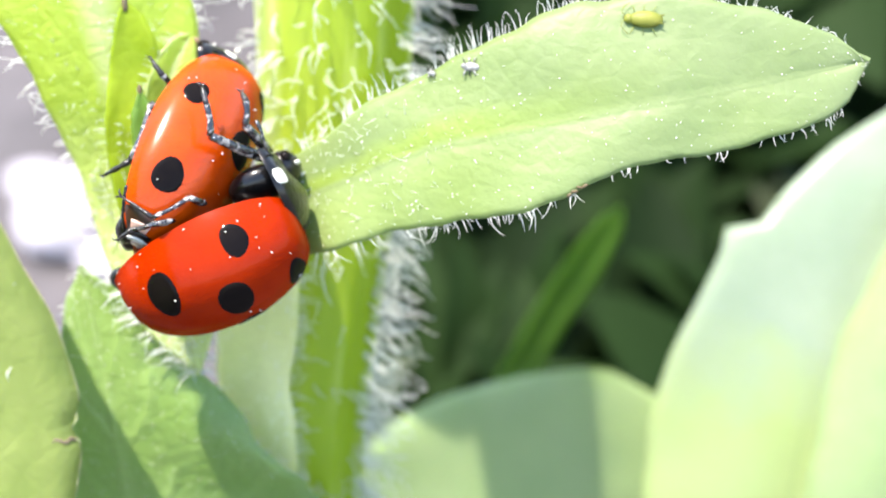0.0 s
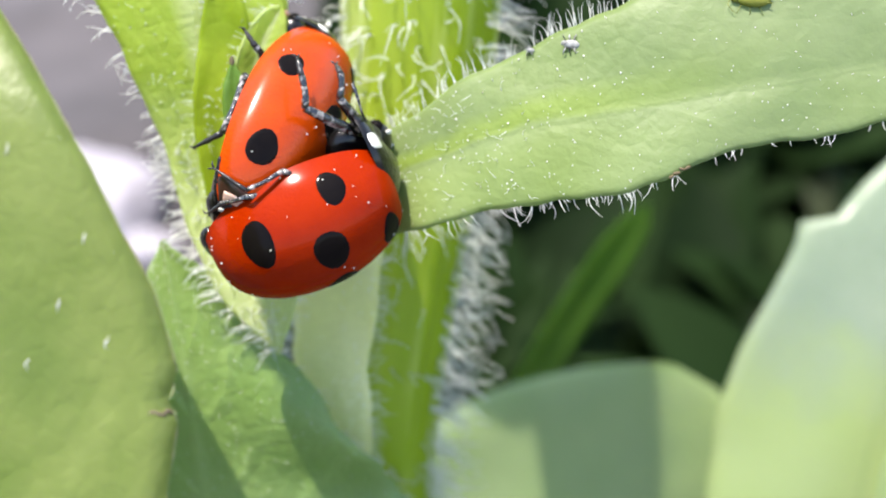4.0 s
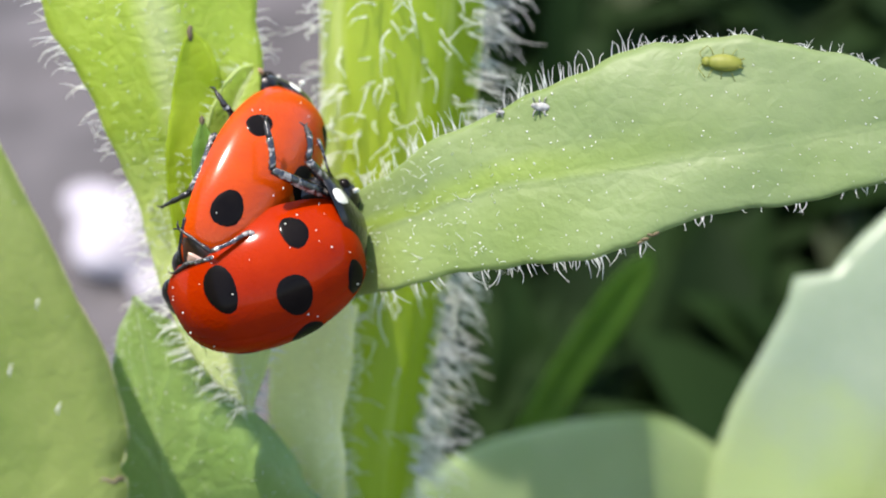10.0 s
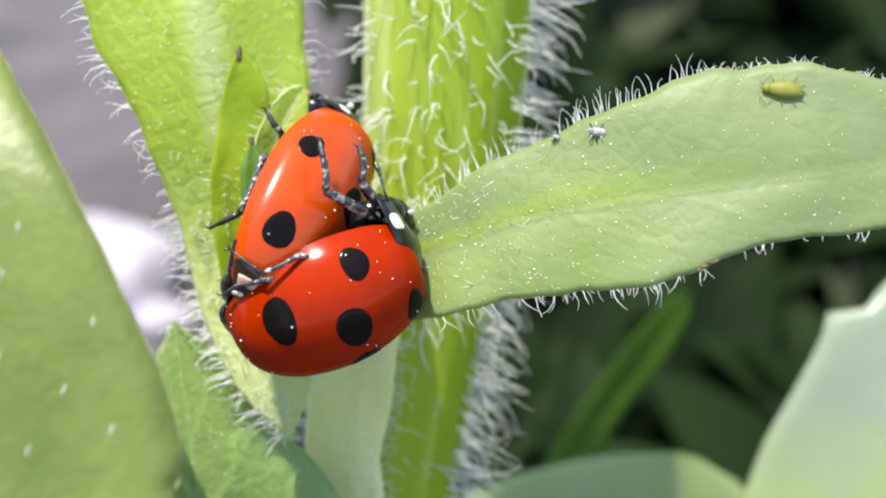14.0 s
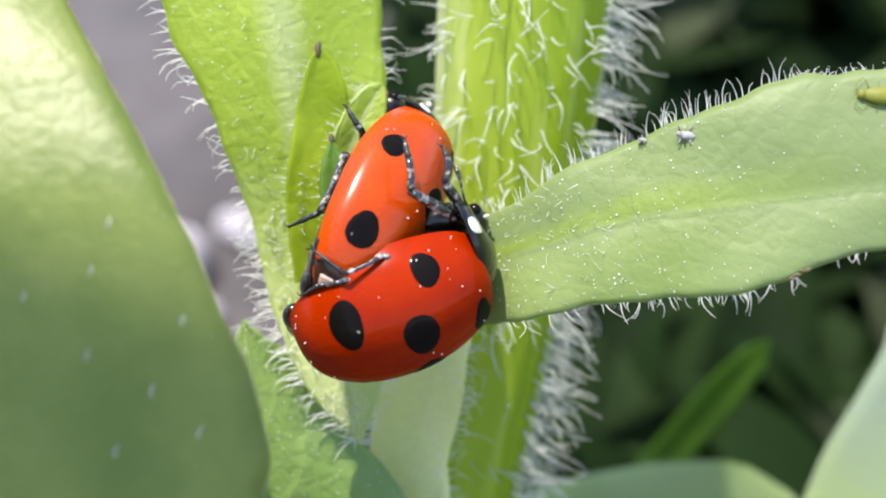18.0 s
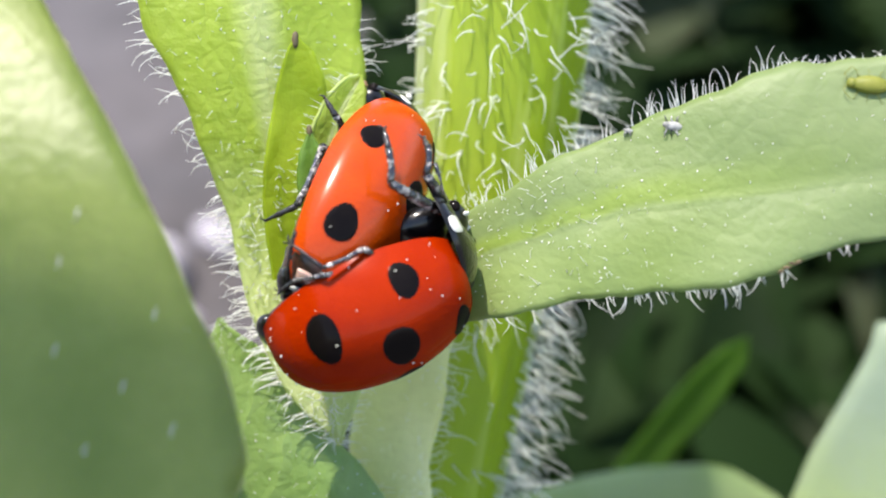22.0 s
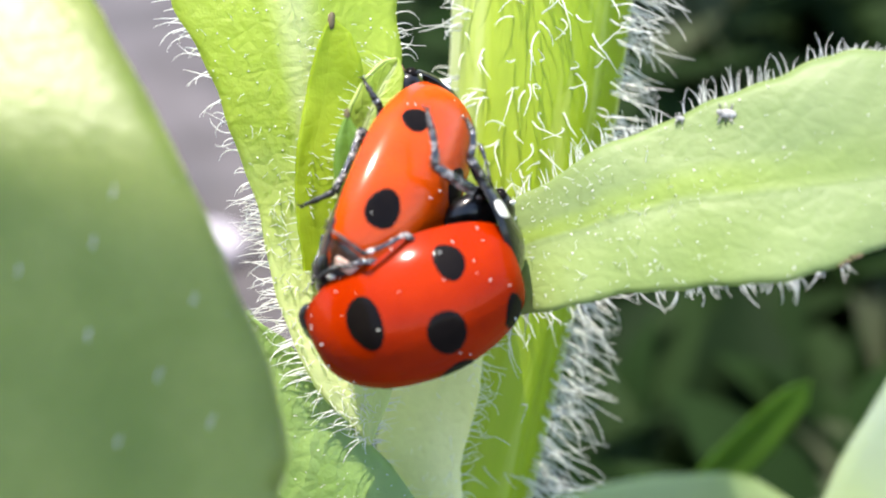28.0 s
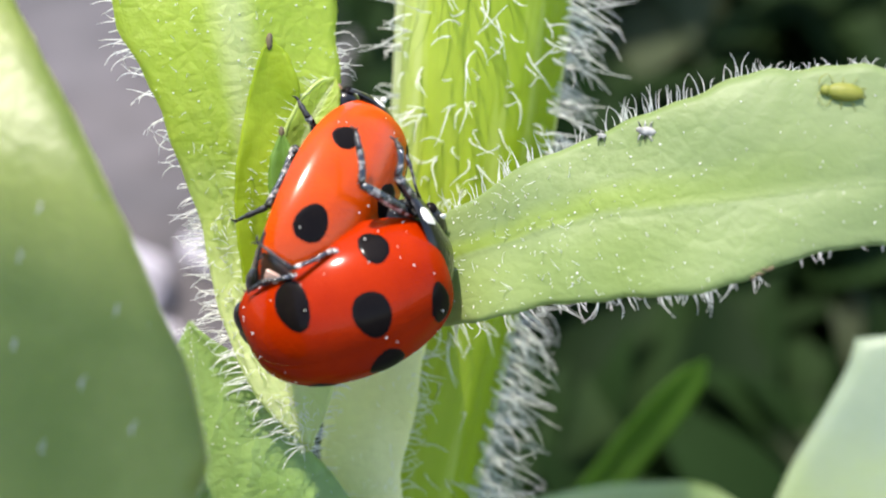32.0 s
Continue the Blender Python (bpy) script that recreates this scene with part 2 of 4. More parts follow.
# the sunlit lower part of the blade is put in as a yellower colour
LEAF_FAR_SUNLIT = leaf_material("leaf_blue_sunlit", (0.22, 0.31, 0.20), (0.30, 0.38, 0.26), (0.46, 0.58, 0.18), 0.36, 0.4, 0.2, 6, 0.4, 0.2, 0.3, 0.3, pale=(0.40, 0.52, 0.12), pale_at=(0.50, 0.60))
LEAF_SHADED = shade_leaf()
LEAF_BAND = leaf_material("leaf_band", (0.50, 0.61, 0.16), (0.60, 0.69, 0.27), (0.62, 0.76, 0.08), 0.5, 0.5, 0.05, 3, 0.1, 0.3, 0.10)
RIB = simple("pale_rib", (0.42, 0.52, 0.22), (0.55, 0.63, 0.34), 0.45, 900, bump=0.2, through=0.35)
PETIOLE = leaf_material("petiole_skin", (0.82, 0.84, 0.36), (0.90, 0.91, 0.50), (0.84, 0.92, 0.22), 0.3, 0.5, 0.05, 3, 0.1, 0.4, 0.0)
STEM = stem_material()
RIM = simple("leaf_rim", (0.36, 0.44, 0.16), (0.44, 0.38, 0.22), 0.5, 700, through=0.3)
GRASS = simple("grass_blade", (0.09, 0.22, 0.015), (0.13, 0.28, 0.025), 0.5, 300, through=0.45)
HAIR = simple("plant_hair", (0.84, 0.86, 0.80), (0.93, 0.94, 0.90), 0.3, 2000, through=0.5)
RED = simple("wing_case_red", (0.25, 0.013, 0.0005), (0.33, 0.021, 0.0007), 0.5, 500, coat=0.24, bump=0.3, coat_rough=0.13, gloss=0.0, fine=14.0)
ORANGE = simple("wing_case_orange", (0.42, 0.040, 0.0008), (0.52, 0.060, 0.0010), 0.5, 500, coat=0.75, bump=0.45, coat_rough=0.22, gloss=0.0, fine=14.0)
BLACK = simple("black_chitin", (0.005, 0.005, 0.005), (0.010, 0.009, 0.008), 0.3, 900, coat=0.8, bump=0.35, gloss=0.1, coat_rough=0.16, fine=6.0)
SPOT = simple("black_spot", (0.004, 0.003, 0.003), (0.008, 0.006, 0.005), 0.6, 900, coat=0.15, bump=0.2, gloss=0.02, coat_rough=0.14)
# the pale noise patches are painted glints on dark legs
LEG = simple("leg_chitin_glints", (0.003, 0.003, 0.003), (0.52, 0.48, 0.43), 0.2, 3600, coat=1.0, bump=0.5, gloss=0.8, coat_rough=0.1, edge=(0.5, 0.68))
FOOT = simple("foot_chitin", (0.006, 0.005, 0.005), (0.03, 0.026, 0.022), 0.3, 2600, coat=0.6, bump=0.4, coat_rough=0.15)
PLATE = simple("belly_plate", (0.10, 0.05, 0.03), (0.62, 0.52, 0.42), 0.3, 1500, coat=0.8, coat_rough=0.12)
BROWN = simple("brown_palp", (0.10, 0.05, 0.02), (0.28, 0.16, 0.08), 0.4, 2000, coat=0.5)
CREAM = simple("cream_patch", (0.72, 0.70, 0.60), (0.85, 0.83, 0.75), 0.4, 900, coat=0.5)
PINK = simple("pink_plate", (0.50, 0.24, 0.16), (0.78, 0.62, 0.52), 0.35, 1800, coat=0.8, bump=0.2, coat_rough=0.15)
BELLY = simple("belly_chitin", (0.010, 0.007, 0.006), (0.05, 0.015, 0.008), 0.35, 900, coat=0.5, bump=0.3)
POLLEN = simple("pollen", (0.75, 0.74, 0.62), (0.9, 0.88, 0.8), 0.6, 4000, through=0.2)
APHID = simple("aphid_green", (0.20, 0.23, 0.025), (0.30, 0.31, 0.05), 0.55, 2500, through=0.3)
SKIN = simple("shed_skin", (0.22, 0.22, 0.20), (0.75, 0.75, 0.70), 0.5, 3000, through=0.3)
TORN = simple("torn_leaf", (0.09, 0.065, 0.035), (0.24, 0.19, 0.12), 0.7, 1500)
WITHERED = simple("withered_tip", (0.055, 0.05, 0.02), (0.14, 0.10, 0.045), 0.7, 2000)
SOIL = simple("soil", (0.040, 0.036, 0.037), (0.11, 0.10, 0.103), 0.9, 45, bump=0.8)
STONE = simple("pale_stone", (0.30, 0.28, 0.31), (0.42, 0.40, 0.44), 0.8, 120, bump=0.5)


# ---- builders ----
class Geo:
    """Vertices, faces and UVs in millimetres, in the plant's axes."""

    def __init__(self):
        self.v, self.f, self.uv = [], [], []

    def mesh(self, name, origin=(0, 0, 0), inverse=None, smooth=True):
        me = bpy.data.meshes.new(name)
        pts = np.array(self.v, float).reshape(-1, 3)
        if inverse is not None:
            m = np.array(inverse)
            pts = pts @ m[:3, :3].T + m[:3, 3] / MM
        pts = (pts - np.array(origin)) * MM
        me.from_pydata(pts.tolist(), [], self.f)
        if len(self.uv) == len(self.v) and self.v:
            layer = me.uv_layers.new(name="UVMap")
            idx = np.empty(len(me.loops), int)
            me.loops.foreach_get("vertex_index", idx)
            layer.data.foreach_set("uv", np.array(self.uv, float)[idx].ravel())
        if smooth:
            me.polygons.foreach_set("use_smooth", [True] * len(me.polygons))
        me.update()
        return me


def vec(p):
    return np.array(p, float)


def unit(v):
    v = vec(v)
    return v / max(np.linalg.norm(v), 1e-9)


def spline(points, n):
    """n points along a smooth curve through the given ones, evenly by chord."""
    p = [vec(q) for q in points]
    if len(p) == 2:
        return [p[0] + (p[1] - p[0]) * k / (n - 1) for k in range(n)]
    p = [2 * p[0] - p[1]] + p + [2 * p[-1] - p[-2]]
    out, d = [], [0]
    for k in range(1, len(p) - 2):
        for s in range(12):
            u = s / 12
            out.append(0.5 * (2 * p[k] + (p[k + 1] - p[k - 1]) * u + (2 * p[k - 1] - 5 * p[k] + 4 * p[k + 1] - p[k + 2]) * u * u + (3 * p[k] - p[k - 1] - 3 * p[k + 1] + p[k + 2]) * u**3))
    out.append(p[-2])
    out = np.array(out)
    d = np.r_[0, np.cumsum(np.linalg.norm(np.diff(out, axis=0), axis=1))]
    at = np.linspace(0, d[-1], n)
    return [vec([np.interp(a, d, out[:, c]) for c in range(3)]) for a in at]


def tube(g, points, radii, n=7, cap=True, flat=1.0, up=(0, 0, 1)):
    """A tapered tube through points; flat squeezes it along its second axis."""
    pts, first = [vec(p) for p in points], len(g.v)
    radii = [radii] * len(pts) if isinstance(radii, (int, float)) else radii
    ref = vec(up)
    for k, p in enumerate(pts):
        tan = unit(pts[min(k + 1, len(pts) - 1)] - pts[max(k - 1, 0)])
        a = np.cross(tan, ref)
        if np.linalg.norm(a) < 1e-3:
            a = np.cross(tan, (0.3, 1, 0.2))
        a = unit(a)
        b = np.cross(a, tan)
        ref = b
        for j in range(n):
            w = 2 * math.pi * j / n
            g.v.append(p + radii[k] * (a * math.cos(w) + b * math.sin(w) * flat))
            g.uv.append((k / max(1, len(pts) - 1), j / n))
    for k in range(len(pts) - 1):
        for j in range(n):
            i0, i1 = first + k * n + j, first + k * n + (j + 1) % n
            g.f.append((i0, i1, i1 + n, i0 + n))
    if cap:
        g.f.append(tuple(first + j for j in reversed(range(n))))
        g.f.append(tuple(first + (len(pts) - 1) * n + j for j in range(n)))


def ball(g, c, r, n=8, m=6, axes=None):
    """A rounded body; r is one radius or three along the axes."""
    r = vec([r] * 3 if isinstance(r, (int, float)) else r)
    ax = np.eye(3) if axes is None else np.array([unit(a) for a in axes])
    first = len(g.v)
    for k in range(m + 1):
        th = math.pi * k / m
        for j in range(n):
            ph = 2 * math.pi * j / n
            q = vec([math.cos(th), math.sin(th) * math.cos(ph), math.sin(th) * math.sin(ph)]) * r
            g.v.append(vec(c) + q @ ax)
            g.uv.append((k / m, j / n))
    for k in range(m):
        for j in range(n):
            a, b = first + k * n + j, first + k * n + (j + 1) % n
            if k == 0:
                g.f.append((a, b + n, a + n))
            elif k == m - 1:
                g.f.append((a, b, a + n))
            else:
                g.f.append((a, b, b + n, a + n))


def hair(g, p, d, length, r=0.022, curl=0.4, droop=(0, -1, 0), seg=6, rng=random):
    """One tapered hair with three sides that bends to one side and wriggles."""
    d = unit(d)
    side = unit(np.cross(d, (rng.uniform(-1, 1), rng.uniform(-1, 1), rng.uniform(-1, 1))))
    turn = rng.uniform(0.4, 1.0)
    pts, q = [], vec(p)
    for k in range(seg + 1):
        pts.append(q)
        q = q + d * length / seg
        wriggle = vec((rng.uniform(-1, 1), rng.uniform(-1, 1), rng.uniform(-1, 1))) * 0.22
        d = unit(d + (side * turn + vec(droop) * 0.4) * curl / seg * 1.7 * (0.4 + 1.2 * k / seg) + wriggle * min(1.0, curl))
    tube(g, pts, [r * (1 - 0.75 * k / seg) for k in range(seg + 1)], 3, cap=False)


class Blade:
    """A leaf blade: a midrib curve, half widths to its left and right, a fold, a cup and waves."""

    def __init__(self, rib, widths, facing, fold=0.0, cup=0.0, wave=0.0, waves=5.0, seed=1, teeth=0.0, tooth_count=30, facing_end=None, lift=0.0, fold_right=None):
        self.n = 61
        self.rib = np.array(spline(rib, self.n))
        s, l, r = zip(*widths)
        self.sw, self.l, self.r = s, l, r
        self.f0, self.f1 = vec(facing), vec(facing_end if facing_end is not None else facing)
        self.fold, self.cup, self.wave, self.waves, self.seed = fold, cup, wave, waves, seed
        self.fold_right = fold if fold_right is None else fold_right
        self.teeth, self.tooth_count, self.lift = teeth, tooth_count, lift
        self.rough, self.notches = 1.0, ()

    def width(self, s, left):
        a = self.sw
        w = self.l if left else self.r
        k = max(0, min(len(a) - 2, int(np.searchsorted(a, s)) - 1))
        u = np.clip((s - a[k]) / (a[k + 1] - a[k]), 0, 1)
        u0 = w[k - 1] if k > 0 else w[k]
        u3 = w[k + 2] if k + 2 < len(w) else w[k + 1]
        v = 0.5 * (2 * w[k] + (w[k + 1] - u0) * u + (2 * u0 - 5 * w[k] + 4 * w[k + 1] - u3) * u * u + (3 * w[k] - u0 - 3 * w[k + 1] + u3) * u**3)
        if self.teeth:
            ph = s * self.tooth_count % 1
            v *= 1 + self.teeth * (ph - 0.5)
        v *= 1 + self.rough * (0.02 * math.sin(s * 41 + self.seed * 7 + (2 if left else 0)) + 0.012 * math.sin(s * 97 + self.seed * 3))
        for at, deep, wide in self.notches:
            if not left:
                v *= 1 - deep * math.exp(-(((s - at) / wide) ** 2))
        return max(v, 0.0)

    def frame_at(self, s):
        x = s * (self.n - 1)
        k = min(int(x), self.n - 2)
        p = self.rib[k] + (self.rib[k + 1] - self.rib[k]) * (x - k)
        t = unit(self.rib[min(k + 2, self.n - 1)] - self.rib[max(k - 1, 0)])
        f = unit(self.f0 + (self.f1 - self.f0) * s)
        right = unit(np.cross(t, f))
        return p, t, right, np.cross(right, t)

    def at(self, s, t):
        """The place at s along the rib and t across it, from -1 at the left rim to 1 at the right rim."""
        p, tan, right, up = self.frame_at(s)
        w = self.width(s, t < 0)
        a = abs(t)
        h = (self.fold if t < 0 else self.fold_right) * w * a + self.cup * w * a * a + self.wave * a * a * math.sin(s * self.waves * 6.283 + (0 if t < 0 else 1.7) + self.seed)
        h += 0.04 * w * math.sin(s * 19 + a * 3 + self.seed) * a + self.lift * (1 - a) ** 4
        return p + right * w * t + up * h

    def normal(self, s, t):
        e = 0.01
        a = self.at(min(s + e, 1), t) - self.at(max(s - e, 0), t)
        b = self.at(s, min(t + e, 1)) - self.at(s, max(t - e, -1))
        return unit(np.cross(b, a))

    def build(self, g, ns=56, nt=18, thick=0.16):
        first = len(g.v)
        for layer in (0, 1):
            for i in range(ns + 1):
                s = i / ns
                for j in range(nt + 1):
                    t = -1 + 2 * j / nt
                    p = self.at(s, t)
                    th = thick * (0.5 if abs(t) < 1 else 0.15)
                    if abs(t) < 0.12:
                        th *= 1.0 + 1.2 * layer
                    g.v.append(p + self.normal(s, t) * (th if layer == 0 else -th))
                    g.uv.append((s, 0.5 + 0.5 * t))
        w = nt + 1
        off = (ns + 1) * w
        for i in range(ns):
            for j in range(nt):
                a = first + i * w + j
                g.f.append((a, a + w, a + w + 1, a + 1))
                b = a + off
                g.f.append((b, b + 1, b + w + 1, b + w))
        for i in range(ns):
            a, b = first + i * w, first + i * w + nt
            g.f.append((a, a + off, a + off + w, a + w))
            g.f.append((b, b + w, b + off + w, b + off))
        return self

    def midrib(self, g, s0, s1, r, under=0.0, flat=1.0):
        q = []
        for s in np.linspace(s0, s1, 40):
            n = self.normal(s, 0.0)
            q.append(self.at(s, 0.0) + (n if n[2] > 0 else -n) * under)
        tube(g, q, [r * (1 - 0.75 * k / 39) * min(1, 0.15 + k / 8) for k in range(40)], 10, flat=flat)

    def fringe(self, g, count, length, left=True, right=True, s0=0.0, s1=1.0, r=0.02, curl=0.5, out=1.0, tilt=0.3, seed=3):
        rng = random.Random(seed)
        for _ in range(count):
            sides = [x for x, on in ((-1, left), (1, right)) if on]
            t = rng.choice(sides)
            s = rng.uniform(s0, s1)
            p, tan, rt, up = self.frame_at(s)
            d = rt * t * out + up * rng.uniform(-0.5, 0.7) + tan * rng.uniform(-0.5, 0.8) * tilt
            hair(g, self.at(s, t * 0.99), d, length * rng.uniform(0.45, 1.25), r, curl * rng.uniform(0.3, 1.4), rng=rng)

    def fur(self, g, count, length, s0=0.0, s1=1.0, t0=-0.95, t1=0.95, r=0.015, curl=0.5, seed=4):
        rng = random.Random(seed)
        for _ in range(count):
            s, t = rng.uniform(s0, s1), rng.uniform(t0, t1)
            n = self.normal(s, t)
            if n @ vec((0, 0, 1)) < 0:
                n = -n
            d = n + vec([rng.uniform(-0.7, 0.7) for _ in range(3)])
            hair(g, self.at(s, t) + n * 0.05, d, length * rng.uniform(0.4, 1.2), r, curl, rng=rng, seg=4)

    def dust(self, g, count, size, s0=0.0, s1=1.0, t0=-0.95, t1=0.95, seed=5):
        rng = random.Random(seed)
        for _ in range(count):
            s, t = rng.uniform(s0, s1), rng.uniform(t0, t1)
            n = self.normal(s, t)
            if n @ vec((0, 0, 1)) < 0:
                n = -n
            ball(g, self.at(s, t) + n * (0.09 + size * 0.3), size * rng.uniform(0.5, 1.3), 5, 4)


def settle(blade, x, y):
    """The place and the outward normal of a blade where it lies at x, y."""
    best = min(((s, t) for s in np.linspace(0.02, 0.98, 97) for t in np.linspace(-0.96, 0.96, 49)), key=lambda q: np.hypot(*(blade.at(*q)[:2] - (x, y))))
    n = blade.normal(*best)
    return blade.at(*best), n if n[2] > 0 else -n


ORIGIN = {}


def thing(name, origin, label, category, group="", kind="", turn=None):
    """An empty at the base of a thing; its parts are given in the plant's axes."""
    ob = new(name)
    ob.empty_display_size = 0.002
    ob.matrix_world = mm(*origin) if turn is None else BASE @ turn
    ORIGIN[ob.name] = (origin, None if turn is None else turn.inverted())
    return tagged(ob, label, category, group, kind)


def part(name, g, material, parent, label="", kind="", smooth=True):
    root = parent if parent.name in ORIGIN else parent.parent
    origin, inverse = ORIGIN[root.name]
    me = g.mesh(name, origin if inverse is None else (0, 0, 0), inverse, smooth)
    me.materials.append(material)
    ob = new(name, me)
    ob.parent = parent
    return tagged(ob, label, kind=kind)


def single(name, g, material, origin, label, category, group="", kind="", smooth=True):
    me = g.mesh(name, origin, None, smooth)
    me.materials.append(material)
    ob = new(name, me)
    ob.matrix_world = mm(*origin)
    return tagged(ob, label, category, group, kind)


# ---- ground ----
def ground():
    """Grey soil under the plants, fine near them and reaching the horizon."""
    steps = np.concatenate([-np.geomspace(400, 0.16, 26), np.linspace(-0.15, 0.15, 46), np.geomspace(0.16, 400, 26)])
    v, f = [], []
    n = len(steps)
    for y in steps:
        for x in steps:
            near = math.exp(-(x * x + y * y) / 0.15)
            z = near * (0.004 * noise.noise((x * 30, y * 30, 0)) + 0.0022 * noise.noise((x * 110, y * 110, 3)) + 0.0012 * noise.noise((x * 300, y * 300, 5)))
            v.append((x, y, z))
    for i in range(n - 1):
        for j in range(n - 1):
            a = i * n + j
            f.append((a, a + 1, a + n + 1, a + n))
    me = bpy.data.meshes.new("ground")
    me.from_pydata(v, [], f)
    me.polygons.foreach_set("use_smooth", [True] * len(f))
    me.materials.append(SOIL)
    tagged(new("ground", me), "dry grey soil under the weeds", "ground", kind="structure")


ground()

# ---- the hairy plant ----
PLANT = (-6.0, -60.0, -30.0)
plant = thing("hairy_plant", PLANT, "young hairy green plant with soft pale leaves and a thick stem", "plant")

stem_line = [PLANT, (-4.2, -36.0, -18.0), (-2.4, -21.0, -13.0), (-1.98, -10.8, -11.0), (-0.89, -3.65, -9.6), (0.13, 4.25, -8.2), (0.52, 11.8, -7.2), (0.6, 20.0, -7.0), (0.4, 32.0, -8.0)]


def stem_radius(s):
    return float(np.interp(s, [0, 0.3, 0.5, 0.62, 0.75, 0.88, 1.0], [1.6, 2.1, 2.5, 2.6, 3.15, 3.65, 2.4]))


def build_stem():
    """A ridged stem, wider towards the leaf bases."""
    g = Geo()
    pts = spline(stem_line, 90)
    n = 40
    for k, p in enumerate(pts):
        s = k / 89
        tan = unit(pts[min(k + 1, 89)] - pts[max(k - 1, 0)])
        a = unit(np.cross(tan, (0, 0, 1)))
        b = np.cross(a, tan)
        for j in range(n):
            w = 2 * math.pi * j / n
            r = stem_radius(s) * (1 + 0.075 * math.cos(5 * w + 1.0) + 0.03 * math.cos(11 * w + s * 4))
            g.v.append(p + r * (a * math.cos(w) + 0.8 * b * math.sin(w)))
            g.uv.append((s * 4, 0.5 + 0.5 * j / n))
    for k in range(89):
        for j in range(n):
            i0, i1 = k * n + j, k * n + (j + 1) % n
            g.f.append((i0, i1, i1 + n, i0 + n))
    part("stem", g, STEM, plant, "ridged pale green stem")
    h = Geo()
    rng = random.Random(11)
    for _ in range(2100):
        s = rng.uniform(0.42, 0.97)
        k = min(int(s * 89), 88)
        p = pts[k] + (pts[k + 1] - pts[k]) * (s * 89 - k)
        tan = unit(pts[k + 1] - pts[k])
        a = unit(np.cross(tan, (0, 0, 1)))
        b = np.cross(a, tan)
        w = rng.uniform(-0.35, math.pi + 0.35)
        facing = math.sin(w) > 0.35
        if w > math.pi - 0.45 and rng.random() < 0.94:
            continue
        if facing and rng.random() < (0.92 if p[1] < -2.5 else 0.2 if w > 1.2 else 0.7):
            continue
        n3 = a * math.cos(w) + b * math.sin(w)
        r = stem_radius(s)
        q = p + r * (a * math.cos(w) + 0.8 * b * math.sin(w)) * 0.98
        hair(h, q, n3 + tan * rng.uniform(-0.5, 0.2) + vec([rng.uniform(-0.4, 0.4) for _ in range(3)]), rng.uniform(0.9, 2.4), 0.038, rng.uniform(1.0, 2.6), rng=rng)
    for _ in range(300):
        k = rng.randrange(36, 70)
        p, tan = pts[k] + (pts[k + 1] - pts[k]) * rng.random(), unit(pts[k + 1] - pts[k])
        a = unit(np.cross(tan, (0, 0, 1)))
        b = np.cross(a, tan)
        w = rng.uniform(-0.5, 0.35)
        n3 = a * math.cos(w) + b * math.sin(w)
        hair(h, p + n3 * stem_radius(k / 89) * 0.95, n3 + tan * rng.uniform(-0.55, -0.15), rng.uniform(1.7, 3.1), 0.042, rng.uniform(0.5, 1.4), rng=rng)
    part("stem_hairs", h, HAIR, plant, "long white hairs along the stem", kind="stuff")


build_stem()

# the pale leaf base that runs down the stem
foot = Blade([(-2.7, -16.0, -9.6), (-2.9, -9.5, -7.8), (-2.8, -5.5, -6.6), (-2.3, -2.5, -6.2)], [(0, 2.6, 0.7), (0.3, 2.5, 0.85), (0.5, 2.4, 1.1), (0.65, 2.3, 0.95), (0.8, 2.3, 1.3), (1, 2.0, 1.1)],
             (-0.25, 0.1, 1.0), fold=-0.15, cup=-0.15, wave=0.08, waves=3, seed=15)
g = Geo()
foot.build(g, 40, 12, 0.3)
petiole = part("leaf_base", g, PETIOLE, plant, "whitish green leaf base running down the stem")
g = Geo()
foot.fringe(g, 170, 0.9, s0=0.1, s1=0.98, r=0.03, curl=1.6, seed=16, tilt=1.2)
foot.fur(g, 110, 0.5, 0.1, 0.98, r=0.024, curl=1.5, seed=17)
part("leaf_hairs", g, HAIR, petiole, "", kind="stuff")

# the broad side leaf
side = Blade([(-2.2, -1.2, -4.2), (-0.6, -0.15, -2.4), (1.45, 0.6, -1.2), (3.31, 1.24, -0.4), (7.9, 2.0, 0.8), (12.7, 2.65, 1.3), (18.8, 3.7, 1.2)],
             [(0, 1.2, 1.5), (0.12, 1.6, 2.1), (0.27, 2.2, 2.45), (0.42, 3.0, 2.75), (0.53, 3.65, 2.65), (0.62, 3.95, 1.95), (0.75, 3.55, 1.95), (0.88, 2.3, 1.8), (0.96, 1.1, 1.2), (1, 0, 0)],
             (0.0, 0.25, 1.0), fold=0.03, cup=-0.05, wave=0.1, waves=3, seed=2, lift=-0.1, facing_end=(0.0, 0.08, 1.0))
g = Geo()
side.build(g, 70, 22)
side_leaf = part("leaf", g, LEAF_PALE, plant, "broad pale green leaf with a pale midrib")
g = Geo()
side.midrib(g, 0.05, 0.97, 0.22, -0.12, 0.4)
part("midrib", g, LEAF_PALE, side_leaf, "pale midrib")
g = Geo()
side.fringe(g, 85, 0.75, right=False, s0=0.1, s1=0.58, r=0.022, curl=0.8, seed=21)
side.fringe(g, 70, 0.34, right=False, s0=0.55, s1=0.99, r=0.018, curl=1.2, tilt=2.0, seed=25)
side.fringe(g, 60, 0.42, left=False, s0=0.3, s1=0.99, r=0.02, curl=2.4, tilt=1.0, seed=26)
side.fringe(g, 26, 0.8, left=False, s0=0.08, s1=0.55, r=0.024, curl=2.6, tilt=0.9, seed=22)
